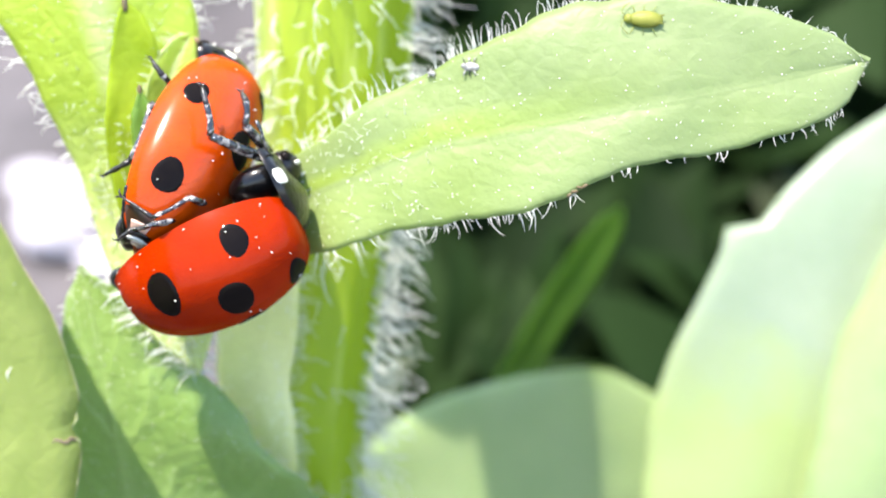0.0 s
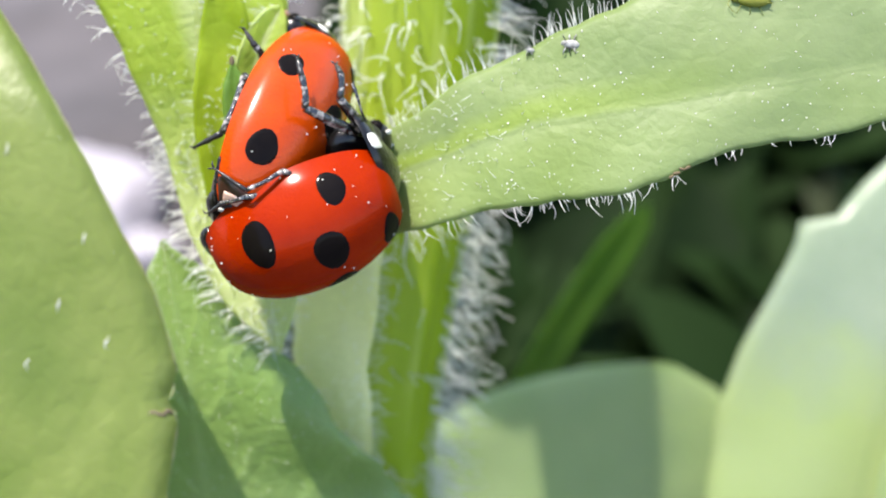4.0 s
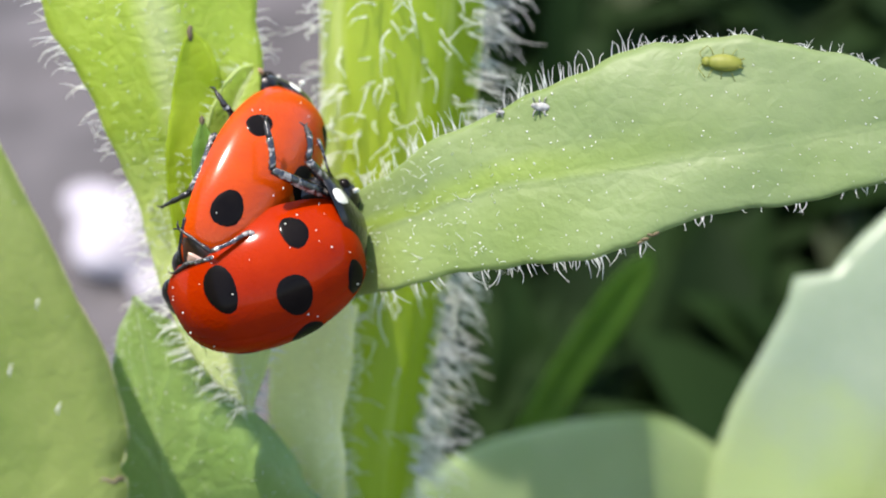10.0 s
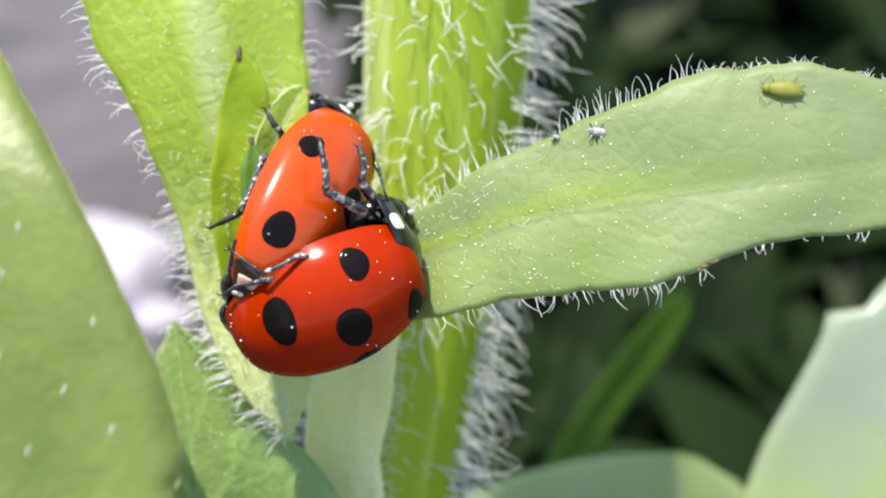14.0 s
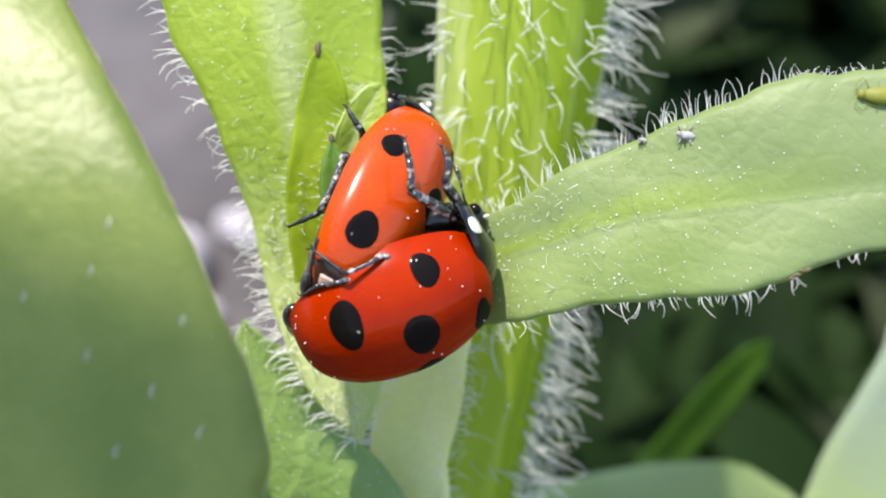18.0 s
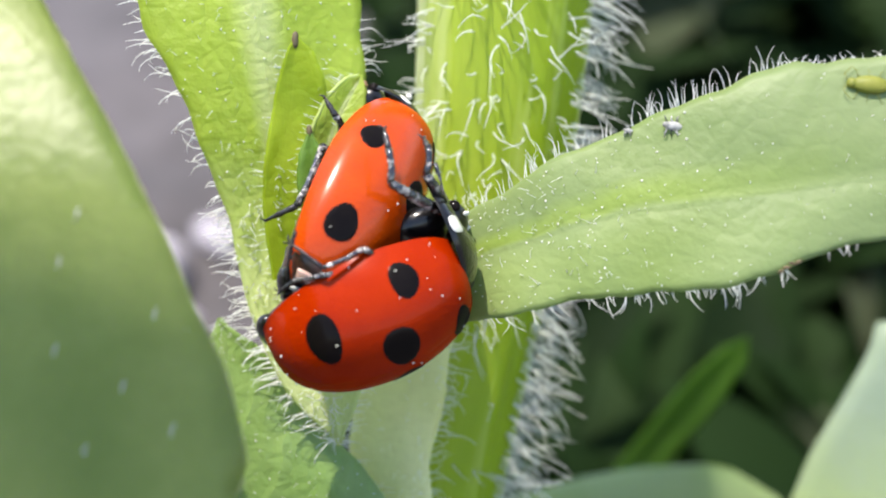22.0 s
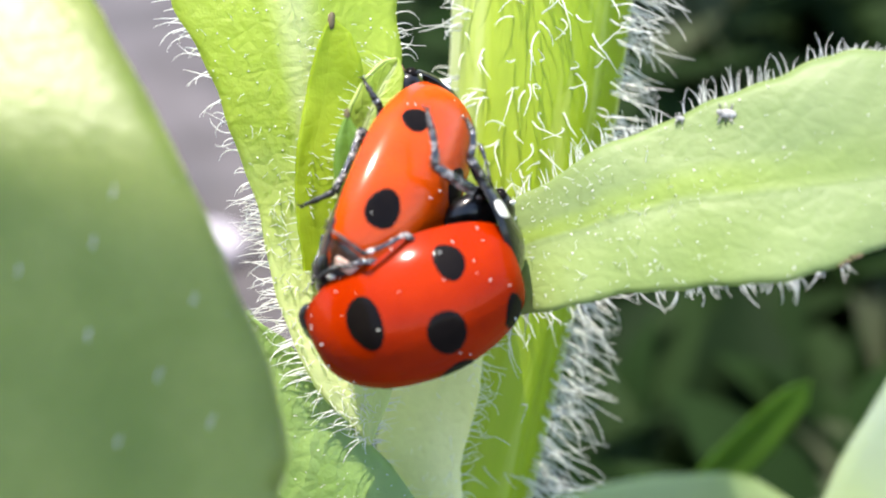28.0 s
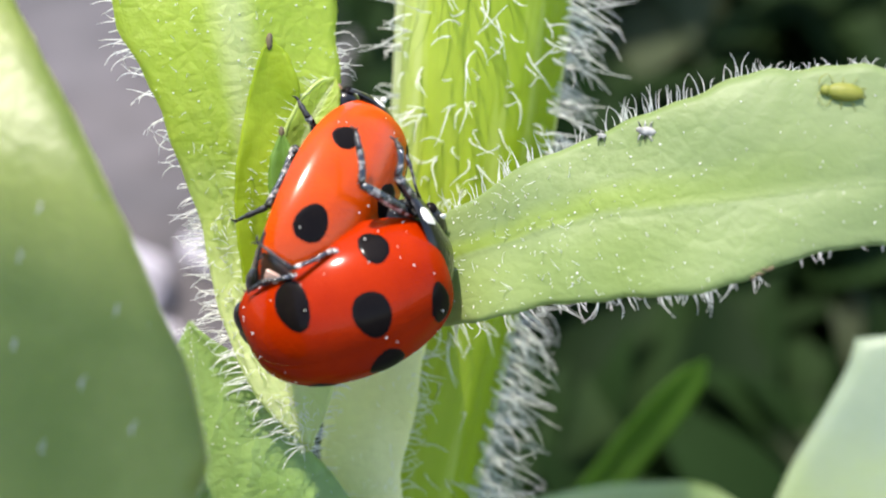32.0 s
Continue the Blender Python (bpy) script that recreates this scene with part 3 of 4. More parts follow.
side.fur(g, 90, 0.45, 0.1, 0.35, seed=23)
part("leaf_hairs", g, HAIR, side_leaf, "fine white hairs on the rim", kind="stuff")
g = Geo()
side.dust(g, 340, 0.020, seed=24)
side.dust(g, 70, 0.030, 0.1, 0.5, seed=28)
part("pollen", g, POLLEN, side_leaf, "scattered pale pollen grains", kind="stuff")
g = Geo()
for k in range(4):
    ball(g, side.at(0.54 + 0.008 * k, 0.985) + vec((0, 0.03 * (k % 3), 0.08)), (0.10 + 0.03 * (k % 2), 0.06, 0.05), 8, 6, [(1, 0.5 - 0.3 * (k % 3), 0.1), (-0.4, 1, 0), (0, 0, 1)])
part("withered_rim", g, WITHERED, side_leaf, "small brown withered spot on the rim")

# the clasping upper leaf on which the pair sits
upper = Blade([(-5.0, -6.6, -4.6), (-5.6, -4.0, -4.4), (-6.9, 0.4, -4.3), (-7.7, 5.8, -3.2), (-8.5, 10.7, -2.8), (-9.6, 17.7, -3.6), (-10.0, 22.0, -5.0)],
              [(0, 0.05, 0.05), (0.04, 0.85, 0.8), (0.08, 1.5, 1.4), (0.145, 1.85, 2.2), (0.21, 1.9, 2.6), (0.28, 2.0, 2.9), (0.38, 2.55, 3.1), (0.445, 3.1, 3.3), (0.52, 3.8, 3.5), (0.66, 4.3, 3.7), (0.82, 3.6, 3.3), (0.93, 1.9, 1.8), (1, 0, 0)],
              (0.0, 0.0, 1.0), fold=-0.05, fold_right=-0.45, cup=0.08, wave=0.15, waves=3, seed=5)
g = Geo()
upper.build(g, 70, 22)
upper_leaf = part("leaf", g, LEAF_YELLOW, plant, "upright yellow-green leaf with a hairy rim")
g = Geo()
upper.midrib(g, 0.06, 0.97, 0.6, -0.1, 0.2)
part("midrib", g, LEAF_YELLOW, upper_leaf, "broad pale midrib")
g = Geo()
upper.fringe(g, 115, 0.9, right=False, s0=0.02, s1=0.8, r=0.028, curl=1.8, seed=31, tilt=0.8)
upper.fringe(g, 62, 0.95, right=False, s0=0.0, s1=0.3, r=0.03, curl=1.4, seed=36, tilt=0.6)
upper.fur(g, 200, 0.6, 0.0, 0.30, -0.98, 0.1, r=0.024, curl=0.9, seed=37)
upper.fringe(g, 44, 0.9, left=False, s0=0.4, s1=0.8, r=0.024, curl=1.6, seed=32)
upper.fringe(g, 70, 0.6, left=False, s0=0.0, s1=0.2, r=0.024, curl=1.2, seed=35)
upper.fur(g, 260, 0.5, 0.02, 0.8, seed=33)
part("leaf_hairs", g, HAIR, upper_leaf, "white hairs along the rim", kind="stuff")
g = Geo()
upper.dust(g, 170, 0.03, s0=0.3, s1=0.9, seed=34)
part("pollen", g, POLLEN, upper_leaf, "scattered pale pollen grains", kind="stuff")

# the folded young leaf in front of it, with a withered tip
bud = Blade([(-7.1, -0.9, -3.7), (-7.15, 2.2, -3.1), (-6.85, 4.7, -2.8), (-6.65, 7.2, -2.4)],
            [(0, 0.3, 0.5), (0.2, 0.5, 1.1), (0.45, 0.6, 1.3), (0.7, 0.6, 1.25), (0.86, 0.45, 1.0), (0.95, 0.25, 0.6), (1, 0.06, 0.08)],
            (0.15, 0.0, 1.0), fold=0.08, fold_right=0.1, cup=0.06, wave=0.06, waves=2, seed=8)
g = Geo()
bud.build(g, 40, 14, 0.14)
bud_leaf = part("young_leaf", g, LEAF_OLIVE, plant, "small folded olive-green leaf")
g = Geo()
ball(g, (-6.68, 7.1, -2.38), (0.30, 0.13, 0.10), 8, 6, [(0, 1, 0), (1, 0, 0), (0, 0, 1)])
part("withered_tip", g, WITHERED, bud_leaf, "brown withered tip")
g = Geo()
bud.fringe(g, 30, 0.4, s0=0.05, s1=0.95, r=0.015, seed=41)
bud.fur(g, 50, 0.5, 0.2, 0.5, -0.2, 0.9, r=0.018, seed=42)
part("leaf_hairs", g, HAIR, bud_leaf, "", kind="stuff")
# a second young leaf that curls behind the upper beetle
curl = Blade([(-6.1, 1.4, -3.3), (-5.7, 3.2, -3.1), (-5.2, 4.7, -3.0), (-4.5, 6.1, -3.2)],
             [(0, 0.4, 0.6), (0.4, 0.62, 0.9), (0.75, 0.6, 0.8), (0.93, 0.35, 0.4), (1, 0.05, 0.05)], (0.1, 0.0, 1.0), fold=0.45, fold_right=0.1, seed=19)
g = Geo()
curl.build(g, 36, 12, 0.14)
curl_leaf = part("young_leaf", g, LEAF_YELLOW, plant, "small curled yellow-green leaf with a pale rim")
g = Geo()
tube(g, [curl.at(s, -1) for s in np.linspace(0.03, 0.99, 40)], 0.07, 6)
part("rim", g, LEAF_BAND, curl_leaf, "pale rim")
g = Geo()
curl.fringe(g, 40, 0.45, right=False, s0=0.1, s1=0.98, r=0.015, seed=43)
part("leaf_hairs", g, HAIR, curl_leaf, "", kind="stuff")

# a small bract beside the pair
bract = Blade([(-5.6, 0.9, -1.6), (-5.75, 2.2, -1.2), (-5.98, 3.9, -1.0)], [(0, 0.5, 0.5), (0.4, 0.6, 0.56), (0.75, 0.42, 0.38), (1, 0.04, 0.04)], (0.1, 0, 1), fold=0.3, seed=18)
g = Geo()
bract.build(g, 20, 8, 0.14)
bract_leaf = part("bract", g, LEAF_BRACT, plant, "small pointed green bract")
g = Geo()
ball(g, (-5.97, 3.85, -1.0), (0.2, 0.1, 0.1), 8, 6, [(-0.1, 1, 0), (1, 0.1, 0), (0, 0, 1)])
part("withered_tip", g, WITHERED, bract_leaf, "dark withered tip")

# a leaf added at the stem's top, above the view, to shade the weeds
top_shade = Blade([(0.2, 20.0, -8.0), (-4.0, 25.0, -6.5), (-7.0, 32.0, -6.0), (-9.0, 42.0, -7.0)], [(0, 1.0, 1.0), (0.2, 3.4, 3.4), (0.5, 4.6, 4.6), (0.8, 3.4, 3.4), (1, 0, 0)], (0.0, 0.1, 1.0), fold=0.05, wave=0.2, waves=2, seed=27)
g = Geo()
top_shade.build(g, 30, 12, 0.2)
part("leaf", g, LEAF_PALE, plant, "unseen pale green leaf added at the stem top for its shadow")

# the dusty leaf below
low = Blade([(-7.0, -22.0, -11.0), (-8.2, -14.0, -7.4), (-8.7, -7.5, -5.5), (-9.4, -2.3, -5.0)],
            [(0, 2.0, 2.0), (0.2, 4.6, 9.0), (0.45, 4.4, 7.8), (0.7, 3.0, 4.8), (0.86, 1.6, 2.6), (0.95, 0.8, 1.2), (1, 0, 0)],
            (0.0, -0.12, 1.0), fold=0.08, cup=-0.1, wave=0.15, waves=3, seed=6)
g = Geo()
low.build(g, 60, 24)
low_leaf = part("leaf", g, LEAF_LOW, plant, "dark green lower leaf with a dusty surface")
g = Geo()
low.midrib(g, 0.05, 0.97, 0.25, -0.08)
part("midrib", g, RIB, low_leaf, "pale midrib")
g = Geo()
low.fringe(g, 90, 0.6, s0=0.3, s1=1.0, r=0.017, seed=51)
part("leaf_hairs", g, HAIR, low_leaf, "", kind="stuff")
g = Geo()
low.dust(g, 420, 0.023, s0=0.35, seed=52)
part("pollen", g, POLLEN, low_leaf, "scattered pale pollen grains", kind="stuff")

# ---- the smooth leaf close to the viewer ----
near = Blade([(-16.5, -34.0, 7.2), (-16.5, -20.0, 7.8), (-16.5, -9.0, 7.7), (-16.5, 0.0, 7.3), (-16.5, 4.0, 6.2), (-16.5, 8.0, 4.5), (-16.3, 15.0, 0.5)],
             [(0, 2, 2), (0.286, 7.5, 8.2), (0.49, 8.8, 9.75), (0.551, 8.8, 10.0), (0.606, 8.6, 9.3), (0.645, 8.5, 8.45), (0.684, 8.3, 7.5), (0.7275, 7.8, 6.25), (0.784, 6.8, 4.6), (0.816, 6.0, 3.6), (0.878, 4.0, 2.0), (1, 0, 0)],
             (0.06, 0.05, 1.0), fold=0.0, cup=-0.07, wave=0.1, waves=3, seed=4)
near.rough, near.notches = 0.25, ((0.538, 0.035, 0.005), (0.548, 0.02, 0.004))
leaf_front = thing("broad_leaf", (-16.5, -34.0, 7.2), "broad smooth light green leaf with a pinkish rim", "leaf")
g = Geo()
near.build(g, 150, 26, 0.25)
blade = part("blade", g, LEAF_NEAR, leaf_front)
g = Geo()
for t in (-1, 1):
    tube(g, [near.at(s, t) for s in np.linspace(0.02, 0.99, 160)], [0.03 + 0.02 * (math.sin(k * 2.1) * math.sin(k * 0.7)) for k in range(160)], 5)
part("rim", g, RIM, blade, "thin pinkish rim")
g = Geo()
near.dust(g, 420, 0.022, s0=0.4, s1=0.9, seed=61)
for s, t in ((0.655, 0.62), (0.63, 0.86), (0.70, 0.3), (0.592, 0.71), (0.61, 0.55), (0.57, 0.82), (0.64, 0.40), (0.56, 0.60), (0.68, 0.72)):
    p, n = near.at(s, t), near.normal(s, t)
    n = n if n[2] > 0 else -n
    tube(g, [p + n * 0.13, p + n * 0.14 + vec((s - 0.6, 0.15, 0)), p + n * 0.13 + vec((t * 0.1, 0.2 + 0.2 * t, 0))], [0.012, 0.024, 0.01], 5)
part("flecks", g, POLLEN, blade, "tiny pale flecks", kind="stuff")

g = Geo()
slit = [near.at(0.533 + 0.0012 * math.sin(k * 1.3), 1.0 - 0.009 * k) for k in range(10)]
tube(g, [p + vec((0, 0, 0.11)) for p in slit], [0.05, 0.065, 0.05, 0.06, 0.045, 0.05, 0.04, 0.03, 0.02, 0.01], 8, flat=0.5)
part("torn_edge", g, TORN, blade, "brownish torn slit in the rim")

# ---- leaves and grass behind ----
far_a = Blade([(20.0, -40.0, -27.0), (22.5, -15.0, -21.0), (25.5, -6.0, -20.0), (31.0, 0.5, -20.5), (40.0, 6.0, -23.0)],
              [(0, 1, 1), (0.25, 5.5, 5.5), (0.47, 7.7, 8.0), (0.575, 7.1, 7.5), (0.625, 6.95, 7.2), (0.642, 7.2, 7.0), (0.653, 7.3, 7.0), (0.662, 6.0, 6.9), (0.68, 5.75, 6.8), (0.72, 5.4, 6.5), (0.8, 4.4, 5.5), (0.92, 2.4, 2.8), (1, 0, 0)],
              (-0.25, 0.0, 1.0), fold=0.1, cup=-0.05, wave=0.2, waves=2, seed=12)
far_a.rough = 0.5
g = Geo()
far_a.build(g, 60, 18, 0.3)
weed = thing("weed_leaf", (20.0, -40.0, -27.0), "large bluish green weed leaf behind the plant", "leaf", "weed leaves")
part("blade", g, LEAF_FAR_SUNLIT, weed)
g = Geo()
far_a.midrib(g, 0.02, 0.96, 0.3, 0.0)
part("midrib", g, LEAF_FAR, weed, "pale midrib")
far_b = Blade([(9.0, -56.0, -48.0), (10.5, -40.0, -40.0), (12.0, -25.0, -33.0), (13.6, -10.2, -29.0)],
              [(0, 1, 1), (0.3, 5.0, 5.0), (0.6, 11.0, 6.0), (0.8, 14.0, 5.2), (0.885, 12.8, 5.0), (0.935, 9.6, 4.7), (0.972, 5.4, 4.0), (0.99, 3.0, 2.6), (1, 0.8, 1.0)],
              (-0.15, 0.15, 1.0), fold=0.08, cup=-0.12, wave=0.2, waves=2, seed=13)
g = Geo()
far_b.build(g, 50, 18, 0.3)
weed = thing("weed_leaf", (9.0, -56.0, -48.0), "rounded pale green weed leaf in the sun", "leaf", "weed leaves")
part("blade", g, LEAF_FAR, weed)
g = Geo()
far_b.midrib(g, 0.02, 0.96, 0.3, 0.0)
part("midrib", g, LEAF_FAR, weed, "pale midrib")

far_c = Blade([(25.0, -42.0, -24.0), (27.5, -24.0, -18.5), (29.0, -12.0, -16.5), (32.0, -2.0, -16.5), (37.0, 5.0, -18.0)],
              [(0, 1, 1), (0.3, 5.0, 5.0), (0.5, 6.2, 6.0), (0.65, 6.0, 6.0), (0.8, 4.6, 5.0), (0.93, 2.2, 2.5), (1, 0, 0)],
              (-0.25, 0.05, 1.0), fold=0.1, cup=-0.1, wave=0.2, waves=2, seed=14)
g = Geo()
far_c.build(g, 50, 16, 0.3)
weed = thing("weed_leaf", (25.0, -42.0, -24.0), "smooth pale green weed leaf overlapping the bluish one", "leaf", "weed leaves")
part("blade", g, LEAF_FAR, weed)
g = Geo()
far_c.midrib(g, 0.02, 0.96, 0.3, 0.0)
part("midrib", g, LEAF_FAR, weed, "pale midrib")


def grass_blade(foot, tip, bend, width, face=(0, 0.2, 1)):
    rib = [foot, (vec(foot) + vec(tip)) / 2 + vec(bend), tip]
    b = Blade(rib, [(0, width * 0.8, width * 0.8), (0.4, width, width), (0.85, width * 0.95, width * 0.95), (0.96, width * 0.6, width * 0.6), (1, 0.05, 0.05)], face, fold=0.3)
    ob = thing("grass_blade", foot, "long green grass blade behind the plant", "grass", "grass blades")
    g = Geo()
    b.build(g, 24, 6, 0.12)
    part("blade", g, GRASS, ob)
    g = Geo()
    b.midrib(g, 0.02, 0.97, 0.18, 0.05)
    part("midrib", g, GRASS, ob)
    return ob


GRASS_FOOT = (7.5, -23.4, -60.0)
grass = grass_blade(GRASS_FOOT, (17.1, -2.0, -36.0), (-0.4, 0.6, 0.8), 1.3)


def weeds():
    """The dense dark weeds behind, too many to count: leaves from the ground up to above the plant."""
    g = Geo()
    rng = random.Random(77)
    for k in range(3600):
        x, z = rng.uniform(-13, 130), rng.uniform(-155, -86)
        if k >= 1700:
            x = rng.uniform(-13, 80)
        y = rng.uniform(-60, 60) + (z + 50) * -0.3
        if k >= 1700:
            z = rng.uniform(-130, -68)
            y = -80.6 - 0.7 * z + rng.uniform(2, 12 if z > -88 else 45)
        a = rng.uniform(0, 6.283)
        way = unit((abs(math.cos(a)) if x < 14 else math.cos(a), math.sin(a) * 0.8 + 0.3, rng.uniform(-0.5, 0.5)))
        size = rng.uniform(8, 22) if k < 1700 else rng.uniform(10, 24)
        wide = size * rng.uniform(0.1, 0.3)
        face = vec((rng.uniform(-0.5, 0.5), rng.uniform(0.1, 1.0), rng.uniform(0.2, 1)))
        right = unit(np.cross(way, face))
        up = np.cross(right, way)
        first = len(g.v)
        for i in range(8):
            s = i / 7
            w = wide * (math.sin(math.pi * min(1, 0.08 + s * 0.95)) ** 0.8) + 0.02
            mid = vec((x, y, z)) + way * size * s - up * size * 0.25 * s * s
            for t in (-1, -0.5, 0, 0.5, 1):
                g.v.append(mid + right * w * t + up * w * 0.25 * abs(t))
                g.uv.append((s, 0.5 + 0.5 * t))
        for i in range(7):
            for j in range(4):
                q = first + i * 5 + j
                g.f.append((q, q + 1, q + 6, q + 5))
    single("weeds", g, LEAF_SHADED, (30, -60, -80), "dense dark green weeds, their shade put into the colour", "weeds", kind="stuff")


def pale_weeds():
    """A paler clump far behind, out of the shade."""
    g = Geo()
    rng = random.Random(78)
    for _ in range(90):
        foot_at = vec((rng.uniform(38, 80), rng.uniform(0, 34), rng.uniform(-140, -112)))
        b = Blade([foot_at, foot_at + vec((rng.uniform(-4, 6), 14, 2)), foot_at + vec((rng.uniform(-6, 10), 30, rng.uniform(-4, 4)))],
                  [(0, 1.2, 1.2), (0.4, 2.6, 2.6), (0.8, 1.8, 1.8), (1, 0, 0)], (rng.uniform(-0.4, 0.4), 0.3, 1.0), fold=0.2)
        b.build(g, 10, 4, 0.2)
    single("weeds", g, LEAF_OLD, (60, -20, -126), "pale olive weeds in the sun far behind", "weeds", kind="stuff")


weeds()
pale_weeds()


def stones():
    rng = random.Random(5)
    for x, y, r in ((-0.0405, 0.0925, 0.0090), (-0.031, 0.104, 0.0045), (-0.0465, 0.1010, 0.0052), (-0.0345, 0.0850, 0.0040)):
        g = Geo()
        ball(g, (0, 0, 0), (r * 1000, r * 750, r * 420), 36, 24)
        g.v = [p * (1 + 0.3 * noise.noise(tuple(p * 0.16 + vec((x, y, r)) * 700)) + 0.05 * noise.noise(tuple(p * 0.5))) for p in g.v]
        me = g.mesh("stone")
        me.materials.append(STONE)
        ob = new("stone", me)
        ob.matrix_world = pose(x, y, r * 0.3, 0, 0, rng.uniform(0, 180))
        tagged(ob, "pale grey pebble lying on the soil", "stone", "pebbles")


stones()
# ---- ladybirds ----
def shell(dims, u, v, lift=0.0):
    """A place on the wing cases: u from the shoulders (0) to the tail (1), v from the seam (0) to the rim (1 left, -1 right)."""
    A, B, H, nose = dims
    th = math.pi * (0.10 + 0.90 * u)
    w = abs(v) * radians(97)
    blunt = 0.55 + 0.17 * min(1.0, max(0.0, (th - 0.3) / 0.9))
    k = math.sin(th) ** blunt if math.sin(th) > 0 else 0.0
    x = A * math.cos(th) * (0.915 if th < math.pi / 2 else 1.0)
    y = math.copysign(B * k * math.sin(w), v)
    z = H * k * (math.cos(w) if w < math.pi / 2 else 0.55 * math.cos(w))
    p = vec((x, y, z + nose * H * max(0.0, math.cos(th)) ** 3))
    if lift:
        p = p + unit((x / A**2, y / B**2, z / H**2 + 1e-6)) * lift
    return p


def elytron(g, dims, sign, trim):
    nu, nv, first = 40, 20, len(g.v)
    for i in range(nu + 1):
        reach = float(np.interp(i / nu, [0, 0.3, 0.5, 0.85, 1], trim))
        for j in range(nv + 1):
            lip = 0.05 if j == nv else (0.015 if j == nv - 1 else -0.035 if j == 0 else 0.0)
            g.v.append(shell(dims, -0.085 + 1.085 * (i / nu) ** 1.15, sign * max(reach * (j / nv) ** 1.1, 0.0005), lip if 2 < i < nu - 2 else 0))
    for i in range(nu):
        for j in range(nv):
            a = first + i * (nv + 1) + j
            q = (a, a + 1, a + nv + 2, a + nv + 1)
            g.f.append(q if sign > 0 else q[::-1])


def spot(g, dims, u, v, ru, rv, seed=0):
    first, rings, n = len(g.v), 6, 36
    g.v.append(shell(dims, u, v, 0.02))
    for r in range(1, rings + 1):
        for j in range(n):
            w = 2 * math.pi * j / n
            k = r / rings * (1 + 0.045 * math.sin(3 * w + seed) + 0.03 * math.sin(2 * w + 2.3 * seed))
            vv = v + rv * k * math.sin(w)
            g.v.append(shell(dims, u + ru * k * math.cos(w), vv if abs(vv) > 1e-4 else 1e-4, 0.02 if r < rings else -0.01))
    for j in range(n):
        g.f.append((first, first + 1 + j, first + 1 + (j + 1) % n))
    for r in range(rings - 1):
        for j in range(n):
            a, b = first + 1 + r * n + j, first + 1 + r * n + (j + 1) % n
            g.f.append((a, a + n, b + n, b))


def ladybird(label, place, dims, spots, legs, antennae, red, seed, neck, trim, grains, collar):
    """Wing cases, spots, pronotum, head, belly, legs and antennae of a seven-spot beetle. place: its pose in the plant's axes; legs and antennae in the beetle's own axes."""
    A, B, H = dims[:3]
    ob = new("ladybird")
    ob.empty_display_size = 0.002
    ob.matrix_world = BASE @ place
    ORIGIN[ob.name] = ((0, 0, 0), None)
    tagged(ob, label, "ladybird", "ladybird pair")
    for sign, side_name in ((1, "left"), (-1, "right")):
        g = Geo()
        elytron(g, dims, sign, trim)
        wing = part("wing_case", g, red, ob)
        for k, (u, v, ru, rv) in enumerate(spots):
            if v * sign > 0:
                g = Geo()
                spot(g, dims, u, v, ru, rv, k + seed)
                part("spot", g, SPOT, wing, "black spot")
    g = Geo()
    spot(g, dims, 0.13, 0.0001, 0.065, 0.26, 9)
    part("spot", g, SPOT, ob, "black spot at the shoulders")
    # belly
    g = Geo()
    ball(g, (-0.42, 0, -0.3), (A * 0.92, B * 0.78, 0.7), 22, 14)
    part("belly", g, BELLY, ob, "dark segmented belly")
    g = Geo()
    for k in range(5):
        x = -0.4 - 0.62 * k
        r = B * 0.74 * math.sqrt(max(0.05, 1 - (x / (A * 0.95)) ** 2))
        tube(g, [vec((x, r * math.cos(w), -0.25 - 0.66 * math.sin(w) * r / B)) for w in np.linspace(0.05, math.pi - 0.05, 14)], 0.09, 6)
    part("belly_segment", g, PLATE, ob, "pale glossy belly rings")
    g = Geo()
    ball(g, (-A * 0.92, 0.45, -0.3), (0.42, 0.7, 0.38), 14, 10)
    part("tail_tip", g, BLACK, ob, "glossy black tip of the belly")
    # pronotum
    g = Geo()
    def shield(s, w, lift=0.0):
        x = A * 0.84 + 0.94 * s * (1 - 0.28 * abs(math.sin(w)) ** 2)
        r = math.sqrt(max(0.0, 1 - (0.93 * s) ** 2.0)) + lift
        return (neck[0] + x, neck[1] + collar[0] * r * math.sin(w), neck[2] - 0.1 + collar[1] * r * math.cos(w))

    def sheet(g, s0, s1, w0, w1, nu, nv, lift=0.0):
        for i in range(nu + 1):
            for j in range(nv + 1):
                g.v.append(shield(s0 + (s1 - s0) * i / nu, radians(w0 + (w1 - w0) * j / nv), lift))
        for i in range(nu):
            for j in range(nv):
                a = i * (nv + 1) + j
                g.f.append((a, a + nv + 1, a + nv + 2, a + 1))

    sheet(g, 0, 1, -100, 100, 18, 40)
    pron = part("pronotum", g, BLACK, ob, "glossy black neck shield")
    corner = lambda c: math.copysign(abs(c) ** 0.65, c)
    for w, half in ((62, 10), (-92, 8)):
        g = Geo()
        for r in range(5):
            for k in range(20):
                a = 2 * math.pi * k / 20
                g.v.append(shield(0.42 + 0.28 * r / 4 * corner(math.cos(a)), radians(w + half * r / 4 * corner(math.sin(a)) * (1 + 0.25 * math.cos(a))), 0.014 if r < 4 else -0.004))
        for r in range(4):
            for k in range(20):
                a, b = r * 20 + k, r * 20 + (k + 1) % 20
                g.f.append((a, a + 20, b + 20, b))
        part("cheek_patch", g, CREAM, pron, "cream corner patch")
    # head
    g = Geo()
    nose = vec(neck) + vec((A * 0.90, 0, 0))
